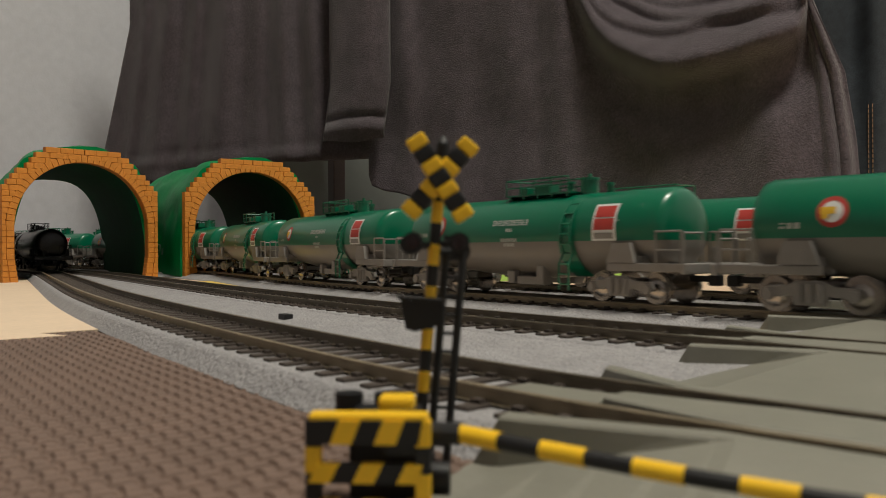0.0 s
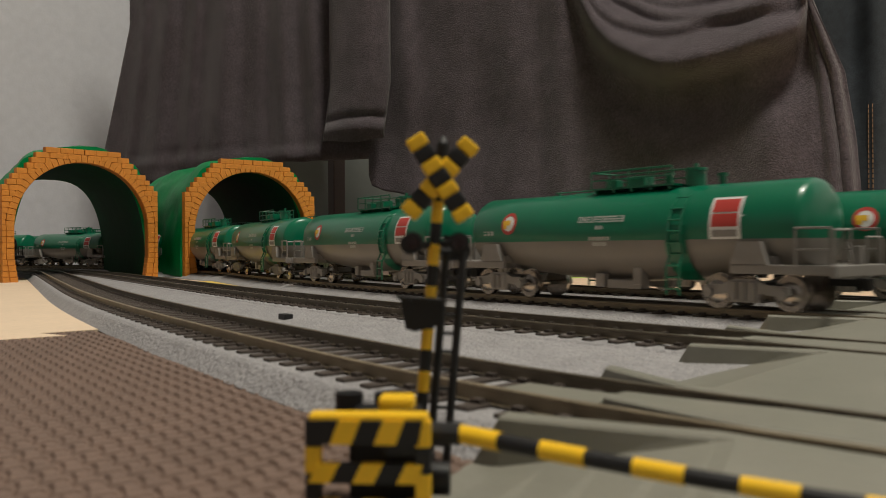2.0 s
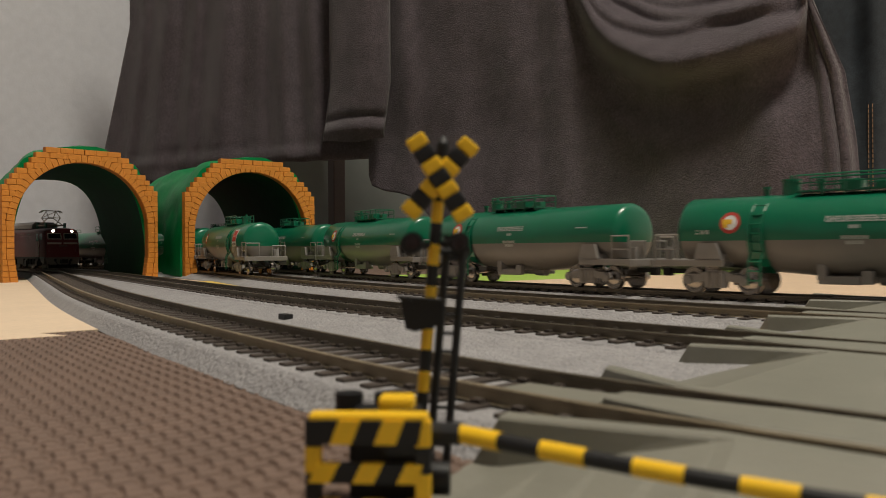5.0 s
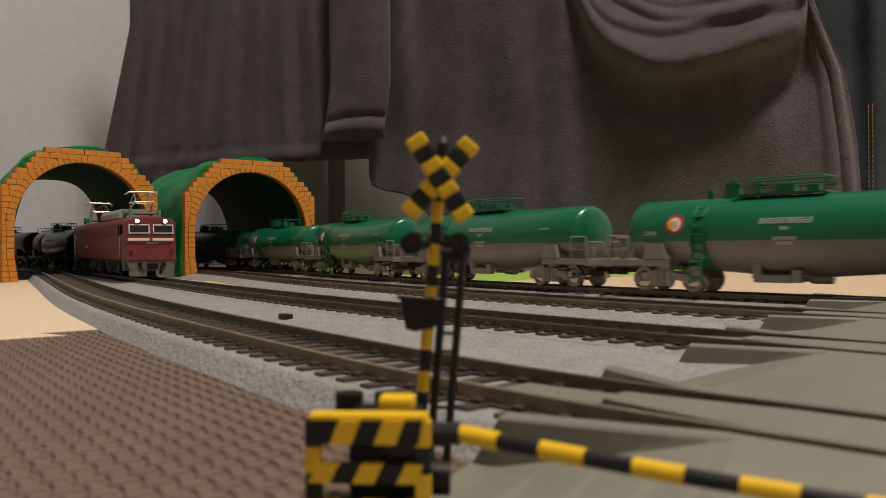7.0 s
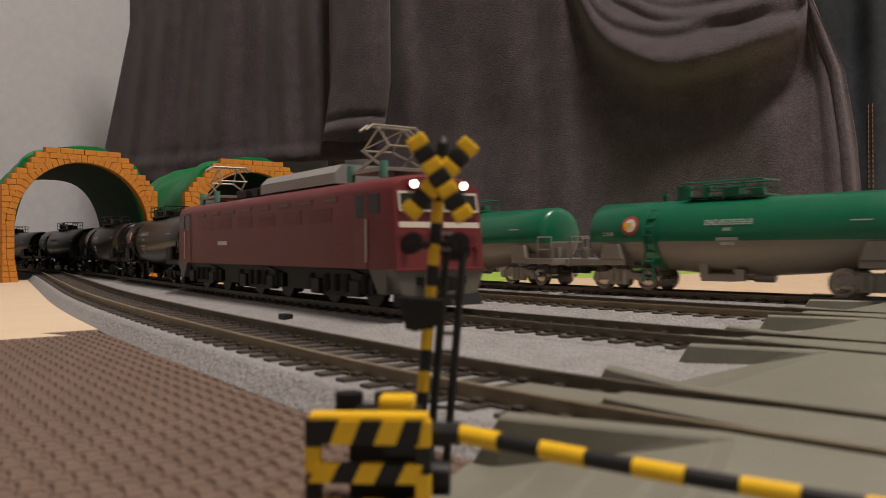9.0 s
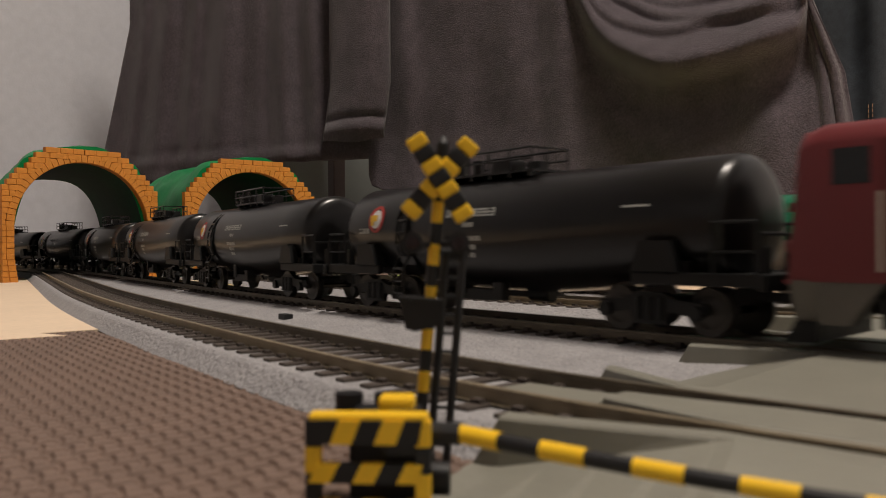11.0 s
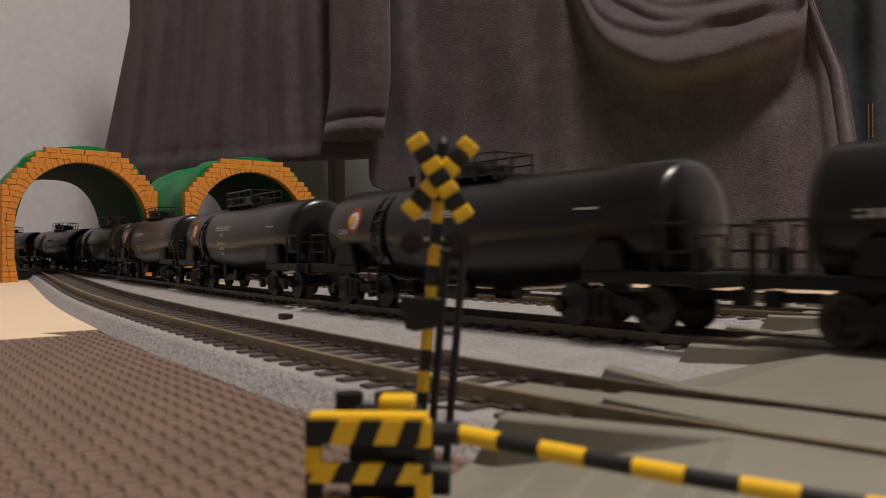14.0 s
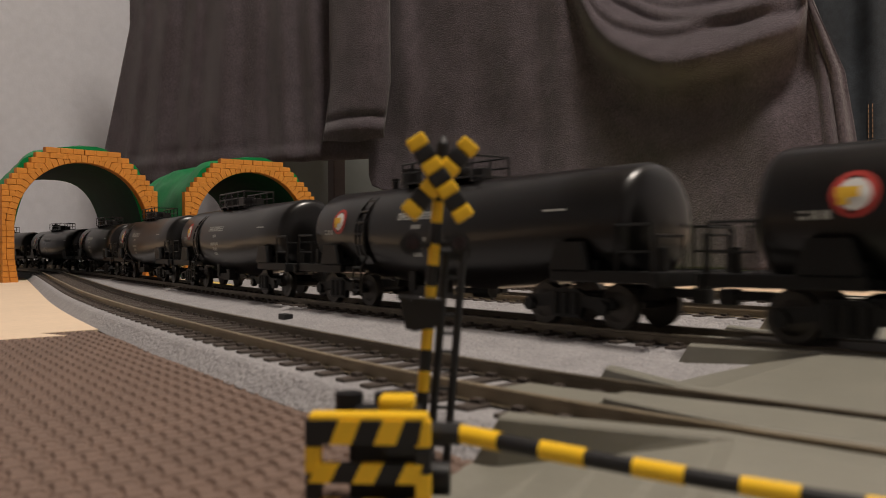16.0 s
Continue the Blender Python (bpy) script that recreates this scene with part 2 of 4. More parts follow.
wall("wall_west", (-2000, -3000), (-1750, 1500), -8, 2400, 90, WALL, "pale grey embossed wallpaper wall")
wall("wall_north", (-2200, 1560), (2600, 1560), -8, 2400, 90, WALL, "pale grey wall behind the cloth")
wall("wall_east", (2600, 1560), (2600, -3000), -8, 2400, 90, WALL, "pale grey wall")
wall("wall_south", (2600, -2600), (-2200, -2600), -8, 2400, 90, WALL, "pale grey wall")
structure("ceiling", made((box, (0, -400, 2440), (5400, 5000, 80))), CEIL, "white painted ceiling", "ceiling")
lamp = tagged(new("ceiling_lamp"), "round white ceiling lamp", "lamp")
lamp.location = (0.32, 0.34, 2.4)
part("lamp_base", made((rod, (0, 0, -60), (0, 0, 0), 300, 32)), CEIL, lamp, smooth=True)

# ---- track ----
FOOT, SHOULDER, BED = 21.0, 17.0, -2.75     # roadbed half widths, its top under the rail head


NEAR_FOOT = {"A": 21.0, "B": 46.0, "C": 27.0, "D": 22.0}


def build_track(k, s0, s1, near_s):
    tr = tagged(new("railway_track"), "grey ballasted model railway track with dark sleepers", "railway track", "model tracks", "structure")
    rows = []
    for s in track_sample(k, s0, s1):
        row = []
        for off, z in ((-NEAR_FOOT[k], 0.2), (-SHOULDER, RAIL + BED - 0.5), (-SHOULDER + 1, RAIL + BED), (SHOULDER - 1, RAIL + BED), (SHOULDER, RAIL + BED - 0.5), (FOOT, 0.2)):
            x, y, _ = on_track(k, s, off)
            row.append((x, y, z))
        rows.append(row)
    bm = bmesh.new()
    sweep(bm, rows)
    part("roadbed", bm, BALLAST, tr)
    prof = [(-1.0, -2.3), (-0.3, -2.0), (-0.3, -0.7), (-0.6, -0.5), (-0.6, 0.0), (0.6, 0.0), (0.6, -0.5), (0.3, -0.7), (0.3, -2.0), (1.0, -2.3)]
    for side in (-1, 1):
        rows = []
        for s in track_sample(k, s0, s1):
            rows.append([(*on_track(k, s, side * 8.6 + o)[:2], RAIL + z) for o, z in prof])
        bm = bmesh.new()
        sweep(bm, rows, True, True)
        part("rail", bm, RAILRUST if (k in "AC" and side < 0) else RAILMET, tr)
    # sleepers: one shared mesh
    bm = bmesh.new()
    box(bm, (0, 0, -2.9), (3.0, 28.0, 1.5), 0.25)
    for y in (-10.6, -6.6, 6.6, 10.6):
        box(bm, (0, y, -1.9), (1.8, 1.3, 0.8))
    first = part("sleeper", bm, SLEEPER, tr)
    n = int((s1 - s0) / 7.6)
    slots = [s0 + 7.6 * i for i in range(n)]
    slots = sorted(slots, key=lambda s: abs(s - near_s))[:260]
    for i, s in enumerate(slots):
        x, y, h = on_track(k, s)
        ob = first if i == 0 else new("sleeper", first.data)
        ob.parent = tr
        ob.matrix_basis = pose(x * MM, y * MM, RAIL * MM, 0, 0, math.degrees(h) + 0)
    return tr


for k in "ABCD":
    build_track(k, -2300, 900, -480)

# ---- tunnels ----
def arch_outline(half, spring, n=24, flare=0.0):
    """inner arch from the left foot to the right foot"""
    pts = [(-half - flare, 0.0), (-half, spring * 0.45), (-half, spring)]
    for i in range(1, n):
        a = math.pi - math.pi * i / n
        pts.append((half * math.cos(a), spring + half * math.sin(a)))
    return pts + [(half, spring), (half, spring * 0.45), (half + flare, 0.0)]


def build_tunnel(m, width, height, length, shear, label):
    tn = tagged(new("tunnel"), label, "toy tunnel", "toy tunnels")
    tn.matrix_basis = m
    rng = random.Random(3)
    half = width * 0.428
    top = height - 11.6
    spring = top - half
    inner = arch_outline(half, spring, flare=-3.0)
    # portal plate behind the bricks, local x across, y outwards (towards the viewer is -y), z up
    steps = 10
    wo = width / 2
    shoulder = height * 0.665
    outer = [(-wo, 0.0), (-wo, shoulder)]
    flat = width * 0.2135
    for i in range(steps):
        f0, f1 = i / steps, (i + 1) / steps
        x0 = -wo + (wo - flat) * f0
        z1 = shoulder + (height - shoulder) * f1 ** 0.88
        outer += [(x0, z1), (-wo + (wo - flat) * f1, z1)]
    outer = outer[:1] + outer[2:]
    outer += [(-x, z) for x, z in reversed(outer)]
    bm = bmesh.new()
    n_in = len(inner)
    def outward(i):
        x, z = inner[i]
        g = 5.5 if 2 < i < n_in - 3 else 9.0
        dx, dz = (x, max(0.0, z - spring))
        ln = math.hypot(dx, dz) or 1.0
        return (x + dx / ln * g, z + dz / ln * g)
    ring = [[(x, y, z) for y in (-2.2, 4.0)] + [(*outward(i)[:1], y, outward(i)[1]) for y in (4.0, -2.2)] for i, (x, z) in enumerate(inner)]
    sweep(bm, ring, True, True)
    portal = part("portal", bm, MORTAR, tn, "orange moulded brick portal")
    # arch stones
    def wedge(p):
        bm = bmesh.new()
        front = -3.0 - rng.random() * 0.5
        cx_, cz_ = sum(q[0] for q in p) / len(p), sum(q[1] for q in p) / len(p)
        ins = [(cx_ + (x - cx_) * 0.93, cz_ + (z - cz_) * 0.90) for x, z in p]
        sweep(bm, [[(x, 4.0, z) for x, z in p], [(x, front + 0.35, z) for x, z in p], [(x, front, z) for x, z in ins]], True, True)
        return part("brick", bm, ORANGE, portal)
    stones = 37
    for i in range(stones):
        a0 = math.pi * (i + 0.03) / stones
        a1 = math.pi * (i + 0.97) / stones
        r0, r1 = half + 0.2, half + 6.6
        wedge([(r0 * math.cos(a0), spring + r0 * math.sin(a0)), (r1 * math.cos(a0), spring + r1 * math.sin(a0)),
               (r1 * math.cos(a1), spring + r1 * math.sin(a1)), (r0 * math.cos(a1), spring + r0 * math.sin(a1))])
    # courses of bricks
    ch = height / 24.0
    for sgn in (-1, 1):
        for c in range(24):
            z0, z1 = c * ch + 0.08, (c + 1) * ch - 0.08
            zc = (z0 + z1) / 2
            # inner limit
            if zc < spring:
                xi = half + 6.6 - 3.0 * max(0, 1 - zc / (spring * 0.45))
            else:
                dz = zc + ch * 0.5 - spring
                rr = half + 6.9
                xi = math.sqrt(max(0.0, rr * rr - min(dz, rr) ** 2)) if dz < rr else 0.0
                xi += 0.3
            # outer limit by the steps
            xo = 0
            for i in range(steps):
                f0, f1 = i / steps, (i + 1) / steps
                zt = shoulder + (height - shoulder) * f1 ** 0.88
                if zc <= zt:
                    xo = wo - (wo - flat) * f0
                    break
            if xo - xi < 1.5:
                continue
            span = xo - xi
            cuts = [0, 1] if span < 10 else ([0, 0.42 if c % 2 else 0.58, 1] if span < 26 else [0, 0.3, 0.62 if c % 2 else 0.7, 1])
            for u0, u1 in zip(cuts, cuts[1:]):
                xa, xb = sgn * (xi + span * u0 + 0.08), sgn * (xi + span * u1 - 0.08)
                wedge([(xa, z0), (xb, z0), (xb, z1), (xa, z1)])
        # lower pier face
        for c in range(int(spring / ch) + 1):
            z0, z1 = c * ch + 0.08, (c + 1) * ch - 0.08
            z1 = min(z1, spring + 0.5)
            fl = -3.0 * max(0, 1 - (z0 + z1) / 2 / (spring * 0.45))
            xa, xb = sgn * (half + fl + 0.2), sgn * (half + fl + 6.3)
            wedge([(xa, z0), (xb, z0), (xb, z1), (xa, z1)])
    # the green hill shell: lumpy outside, smooth inside
    rows_o, rows_i = [], []
    n = 40
    for j in range(17):
        y = 4.0 + length * j / 16
        ro, ri = [], []
        for i in range(n + 1):
            a = math.pi - math.pi * i / n
            bulge = 1.0 + 0.05 * noise.noise(Vector((math.cos(a) * 3.2, y / 26.0, math.sin(a) * 3.2))) + 0.02 * math.sin(j * 0.8)
            ox = (wo + 1.0) * bulge
            p = abs(math.cos(a)) ** 0.68 * (1 if math.cos(a) >= 0 else -1)
            q = abs(math.sin(a)) ** 0.68
            ro.append((ox * p + shear * (y - 4.0), y, (height + 2.5) * min(bulge, 1.03) * q if 0 < i < n else 0.0))
            pi_, qi = abs(math.cos(a)) ** 0.7 * (1 if math.cos(a) >= 0 else -1), abs(math.sin(a)) ** 0.8
            ri.append(((half + 1.0) * pi_ + shear * (y - 4.0), y, (top + 0.8) * qi if 0 < i < n else 0.0))
        rows_o.append(ro)
        rows_i.append(ri)
    bm = bmesh.new()
    sweep(bm, rows_o)
    part("hill_shell", bm, GREEN, tn, "glossy green moulded hill", smooth="all")
    # inner skin in the darkened green that carries the tunnel's shade
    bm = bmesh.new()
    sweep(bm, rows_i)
    part("lining", bm, LINING_SHADED, tn, smooth="all")
    # back rim closes the gap between both skins
    bm = bmesh.new()
    sweep(bm, [rows_o[-1], rows_i[-1]])
    part("rim", bm, MORTAR, tn)
    bm = bmesh.new()
    sweep(bm, [rows_o[0], rows_i[0]])
    part("front_rim", bm, GREEN, tn)
    return tn


# local -y faces the viewer along +x of the track
build_tunnel(pose(-0.754, 0.170, 0.0, 0, 0, 90 + 8.5), 133.3, 114.6, 200, 0.216, "green toy hill tunnel with orange brick portal over two tracks")
build_tunnel(pose(-0.739, 0.320, 0.0, 0, 0, 90 + 1.4), 134.9, 112.8, 230, 0.09, "green toy hill tunnel with orange brick portal beside the first")

# ---- wagons ----
def tank_rows(side_mat=False):
    """rings along the tank: (x, radius, centre z); the top line stays level"""
    prof = []
    L = 73.5
    ends = [(0.0, 0.02), (0.5, 0.45), (1.1, 0.70), (1.9, 0.86), (3.0, 0.955), (4.6, 1.0)]
    for d, f in ends:
        prof.append((-L + d, f))
    for x in (-48, -30, -12, 12, 30, 48):
        prof.append((x, 1.0))
    for d, f in reversed(ends):
        prof.append((L - d, f))
    rows = []
    for x, f in prof:
        rr = 14.2 + 2.1 * min(1.0, max(0.0, (62 - abs(x)) / 46.0))
        zc = 40.0 - rr
        r = rr * f
        rows.append([(x, r * math.sin(2 * math.pi * i / 40), zc + r * math.cos(2 * math.pi * i / 40)) for i in range(40)])
    return rows


def tank_side(x, z, off=0.15):
    """y of the near side of the tank at height z, and the slope angle"""
    rr = 14.2 + 2.1 * min(1.0, max(0.0, (62 - abs(x)) / 46.0))
    zc = 40.0 - rr
    dz = max(-rr, min(rr, z - zc))
    return -(math.sqrt(rr * rr - dz * dz) + off)


def decal(bm, x0, x1, z0, z1, sgn=1, off=0.15, nz=4, nx=2):
    """a patch that lies on the tank's side; sgn 1: side -y, -1: the other side, turned round"""
    rows = []
    for i in range(nx + 1):
        x = x0 + (x1 - x0) * i / nx
        rows.append([(sgn * x, sgn * tank_side(x, z0 + (z1 - z0) * j / nz, off), z0 + (z1 - z0) * j / nz) for j in range(nz + 1)])
    sweep(bm, rows)


def disc_decal(bm, cx, cz, r, sgn, off, squash=1.0, dx=0, dz=0):
    n = 24
    c = bm.verts.new((sgn * (cx + dx), sgn * tank_side(cx, cz + dz, off), cz + dz))
    vs = []
    for i in range(n):
        a = 2 * math.pi * i / n
        x, z = cx + dx + r * math.cos(a), cz + dz + r * squash * math.sin(a)
        vs.append(bm.verts.new((sgn * x, sgn * tank_side(x, z, off), z)))
    for i in range(n):
        bm.faces.new((c, vs[i], vs[(i + 1) % n]))
    bmesh.ops.recalc_face_normals(bm, faces=bm.faces[:])


LOW = pose(0, 0, -1.0 * MM)
TOP_GEAR = pose(9.5 * MM, 0, -1.0 * MM)


def build_wagon(colour, placard, label, group, lad_x=31.0):
    dark = colour == "black"
    t_up, t_low, fr = (TANK_BLACK, TANK_BLACK, FRAME_BLACK) if dark else (TANK_GREEN, TANK_GREY, FRAME_GREY)
    w = tagged(new("tank_wagon"), label, "tank wagon", group)
    rows = tank_rows()
    bm = bmesh.new()
    sweep(bm, rows, True, True)
    bmesh.ops.bisect_plane(bm, geom=bm.verts[:] + bm.edges[:] + bm.faces[:], plane_co=(0, 0, 21.8), plane_no=(0, 0, 1))
    for f in bm.faces:
        f.material_index = 1 if f.calc_center_median().z < 21.8 else 0
    tank = part("tank", bm, [t_up, t_low], w, smooth=True)
    # ladders and straps at the ladder
    for sg in (1, -1):
        x = sg * lad_x
        bm = bmesh.new()
        decal(bm, lad_x - 3.8, lad_x + 3.8, 9.5, 39.5, sg, 0.35, 10, 1)
        lad = part("ladder", bm, t_up, w, m=LOW)
        for dx in (-2.4, 2.4):
            pts = [(x + dx, sg * tank_side(lad_x, z, 1.0), z) for z in (39, 37, 34, 30, 26, 22, 18)]
            pts += [(x + dx, sg * -17.2, 14), (x + dx, sg * -17.2, 5)]
            part("stile", made((rods, pts, 0.42, 5)), t_up, lad)
        for i in range(9):
            z = 7 + i * 3.7
            yy = -17.2 if z < 18 else tank_side(lad_x, z, 1.0)
            part("rung", made((rod, (x - 2.4, sg * yy, z), (x + 2.4, sg * yy, z), 0.36, 5)), t_up, lad)
    # walkway with railing, manhole and pipes
    bm = bmesh.new()
    box(bm, (-3, 0, 41.6), (36, 14, 0.7))
    for i in range(5):
        box(bm, (-19 + i * 8, 0, 40.8), (1, 13, 1.4))
    part("walkway", bm, t_up, w, m=TOP_GEAR)
    for y in (-7.2, 7.2):
        rail = part("railing", made((rods, [(-20.5, y, 47.8), (14.5, y, 47.8)], 0.36, 5)), t_up, w, m=TOP_GEAR)
        part("mid_rail", made((rods, [(-20.5, y, 44.8), (14.5, y, 44.8)], 0.28, 5)), t_up, rail)
        for x in (-20.5, -12, -3.5, 5, 14.5):
            part("railing_post", made((rod, (x, y, 41.6), (x, y, 47.8), 0.32, 5)), t_up, rail)
    part("end_rail", made((rods, [(-20.5, -7.2, 47.8), (-20.5, 7.2, 47.8)], 0.32, 5)), t_up, w, m=TOP_GEAR)
    hatch = part("manhole", made((rod, (19, 0, 40.5), (19, 0, 46.0), 3.4, 16)), t_up, w, smooth=True, m=TOP_GEAR)
    part("lid", made((rod, (19, 0, 46.0), (19, 0, 47.0), 3.8, 16), (rod, (19, -4.2, 46.6), (19, 4.2, 46.6), 0.5, 6), (rod, (19, 0, 47.0), (19, 0, 48.6), 0.8, 8)), t_up, hatch)
    part("valve_box", made((box, (-4, 0, 43.8), (8, 6, 4), 0.5)), t_up, w, m=TOP_GEAR)
    part("vent_pipe", made((rod, (29, 0, 40), (29, 0, 43.6), 1.2, 10), (rod, (29, 0, 43.6), (29, 0, 44.6), 1.7, 10)), t_up, w, smooth=True, m=TOP_GEAR)
    part("valve", made((box, (-14, -2, 43.4), (5, 4, 3), 0.4)), t_up, w, m=TOP_GEAR)
    part("relief_valve", made((rod, (7, 2, 41), (7, 2, 45.6), 1.4, 10), (rod, (7, 2, 45.6), (7, 2, 46.4), 1.9, 10)), t_up, w, smooth=True, m=TOP_GEAR)
    # centre frame details
    for sg in (1, -1):
        part("air_tank", made((box, (7, sg * 9, 6.6), (15, 5, 3.2), 0.5)), fr, w)
        part("hanger", made((box, (-3, sg * 11, 7.8), (4, 3, 5), 0.4)), fr, w)
        part("hanger", made((box, (13, sg * 10, 9.5), (3.5, 4, 6), 0.4)), fr, w)
    part("brake_cylinder", made((rod, (-12, 0, 7), (-4, 0, 7), 2.4, 10)), fr, w, smooth=True)
    # end frames
    for sg in (1, -1):
        bm = bmesh.new()
        box(bm, (sg * 66, 0, 12.6), (33, 17, 2.6), 0.4)
        box(bm, (sg * 82, 0, 12.4), (1.8, 33, 3.4), 0.4)
        for y in (-14.5, 14.5):
            box(bm, (sg * 66.5, y, 12.7), (33, 2.0, 2.8), 0.4)
            prism(bm, [(sg * 50.5, 14.2), (sg * 62.5, 14.2), (sg * 60.5, 21.0), (sg * 53.0, 21.0)], 1, y - 1.2 if y > 0 else y - 1.8, y + 1.8 if y > 0 else y + 1.2)
        box(bm, (sg * 57, 0, 15), (13, 27, 3), 0.3)
        part("end_frame", bm, fr, w)
        for y in (-15, 15):
            part("side_handrail", made((rods, [(sg * 80.5, y, 13), (sg * 80.5, y, 24.6), (sg * 70.5, y, 24.6), (sg * 70.5, y, 13)], 0.38, 5), (rods, [(sg * 80.5, y, 18.5), (sg * 70.5, y, 18.5)], 0.3, 5)), fr, w)
        part("end_handrail", made((rods, [(sg * 81.5, -15, 13), (sg * 81.5, -15, 24), (sg * 81.5, -5, 24), (sg * 81.5, -5, 13)], 0.36, 5)), fr, w)
        part("end_handrail", made((rods, [(sg * 81.5, 15, 13), (sg * 81.5, 15, 22), (sg * 81.5, 5, 22), (sg * 81.5, 5, 13)], 0.36, 5)), fr, w)
        part("brake_stand", made((box, (sg * 78, 8, 16.5), (2.2, 2.2, 6), 0.3)), fr, w)
        bm = bmesh.new()
        box(bm, (sg * 83.2, 0, 8.4), (4.2, 3.6, 3.6), 0.5)
        box(bm, (sg * 78, 0, 8.8), (9, 2, 2))
        part("coupler", bm, FRAME_BLACK, w)
        # bogie with axles
        bm = bmesh.new()
        for y in (-13.2, 13.2):
            prism(bm, [(-14.2, 5.4), (-13.6, 7.6), (-7, 8.0), (-3.5, 9.6), (3.5, 9.6), (7, 8.0), (13.6, 7.6), (14.2, 5.4), (10.6, 4.6), (5.4, 5.4), (4.4, 2.6), (-4.4, 2.6), (-5.4, 5.4), (-10.6, 4.6)], 1, y - 0.9, y + 0.9)
            for x in (-12, 12):
                rod(bm, (x, y - 1.8 if y < 0 else y + 1.8, 5.4), (x, y, 5.4), 1.7, 10)
            for x in (-3, 0, 3):
                rod(bm, (x, y * 1.08, 3.4), (x, y * 1.08, 8.6), 1.1, 7)
        box(bm, (0, 0, 7), (7, 26, 3), 0.4)
        bog = part("bogie", bm, fr, w, m=pose(sg * 54 * MM, 0, 0))
        for x in (-12, 12):
            bm = bmesh.new()
            rod(bm, (0, -12, 0), (0, 12, 0), 0.9, 8)
            for y in (-8.2, 8.2):
                s_ = 1 if y > 0 else -1
                rod(bm, (0, y - 1.0, 0), (0, y + 1.0, 0), 5.3, 22)
                rod(bm, (0, y - s_ * 1.2, 0), (0, y - s_ * 1.0, 0), 5.9, 22)
                bmesh.ops.create_cone(bm, cap_ends=True, segments=18, radius1=3.9, radius2=2.0, depth=0.8, matrix=Matrix.Translation((0, y + s_ * 1.3, 0)) @ Matrix.Rotation(-s_ * math.pi / 2, 4, "X"))
            part("wheelset", bm, WHEEL_DARK if dark else WHEEL, bog, m=pose(x * MM, 0, 5.35 * MM), smooth=True)
    # printed marks, both sides
    mk = -1.5 if dark else 3.5
    for sg in (1, -1):
        for r, mt, off, nm in ((4.4, RED, 0.16, "emblem_ring"), (3.0, WHITE, 0.24, "emblem_field")):
            bm = bmesh.new()
            disc_decal(bm, -51.0 + mk, 29.0, r, sg, off)
            part(nm, bm, mt, w)
        bm = bmesh.new()
        decal(bm, -54.3 + mk, -50.1 + mk, 28.4, 30.4, sg, 0.32, 2, 1)
        decal(bm, -53.9 + mk, -51.9 + mk, 27.0, 28.6, sg, 0.32, 2, 1)
        part("emblem_mark", bm, YELLOW_P, w)
        bm = bmesh.new()
        rng = random.Random(5)
        x = -13.7 + mk
        while x < 6.5 + mk:
            wd = rng.choice((1.2, 1.4, 1.6))
            for on, (u0, u1, v0, v1) in zip([rng.random() < 0.72 for _ in range(5)], ((0, 0.3, 0, 1), (0.7, 1, 0, 1), (0, 1, 0.78, 1), (0, 1, 0.4, 0.6), (0, 1, 0, 0.2))):
                if on:
                    decal(bm, x + wd * u0, x + wd * u1, 28.3 + 2.2 * v0, 28.3 + 2.2 * v1, sg, 0.16 + 0.02 * u0 + 0.03 * v0, 1, 1)
            x += wd + 0.35
        for z, x0, x1 in ((25.8, -1.8, 1.8), (21.9, -4.6, 4.6), (20.0, -3.0, 3.0)) if not dark else ((25.4, -2.2, 2.2), (21.6, -5.6, 5.6), (19.2, -3.2, 3.2), (17.0, -2.4, 2.4)):
            x, x1 = x0 - 3.5 + mk, x1 - 3.5 + mk
            while x < x1:
                decal(bm, x, min(x + 1.2, x1), z, z + 1.3, sg, 0.16, 1, 1)
                x += 1.6
        for i in range(3):
            decal(bm, -62.5 + i * 2.2, -61.0 + i * 2.2, 24.5, 26.2, sg, 0.2, 1, 1)
        decal(bm, 47, 54.5, 28.6, 29.1, sg, 0.2, 1, 2)
        tagged(part("lettering", bm, LETTER, w, "white printed lettering bars"), kind="stuff")
        if placard:
            for nm, mt, x0, x1, z0, z1, off in (("placard", WHITE, 43.0, 53.6, 21.8, 34.8, 0.5), ("placard_red", RED, 43.9, 52.7, 30.1, 34.1, 0.62), ("placard_red", RED, 43.9, 52.7, 25.6, 29.6, 0.62), ("placard_text", FRAME_GREY, 44.2, 52.4, 22.5, 24.6, 0.62)):
                bm = bmesh.new()
                decal(bm, x0, x1, z0, z1, sg, off, 8, 3)
                part(nm, bm, mt, w)
    return w


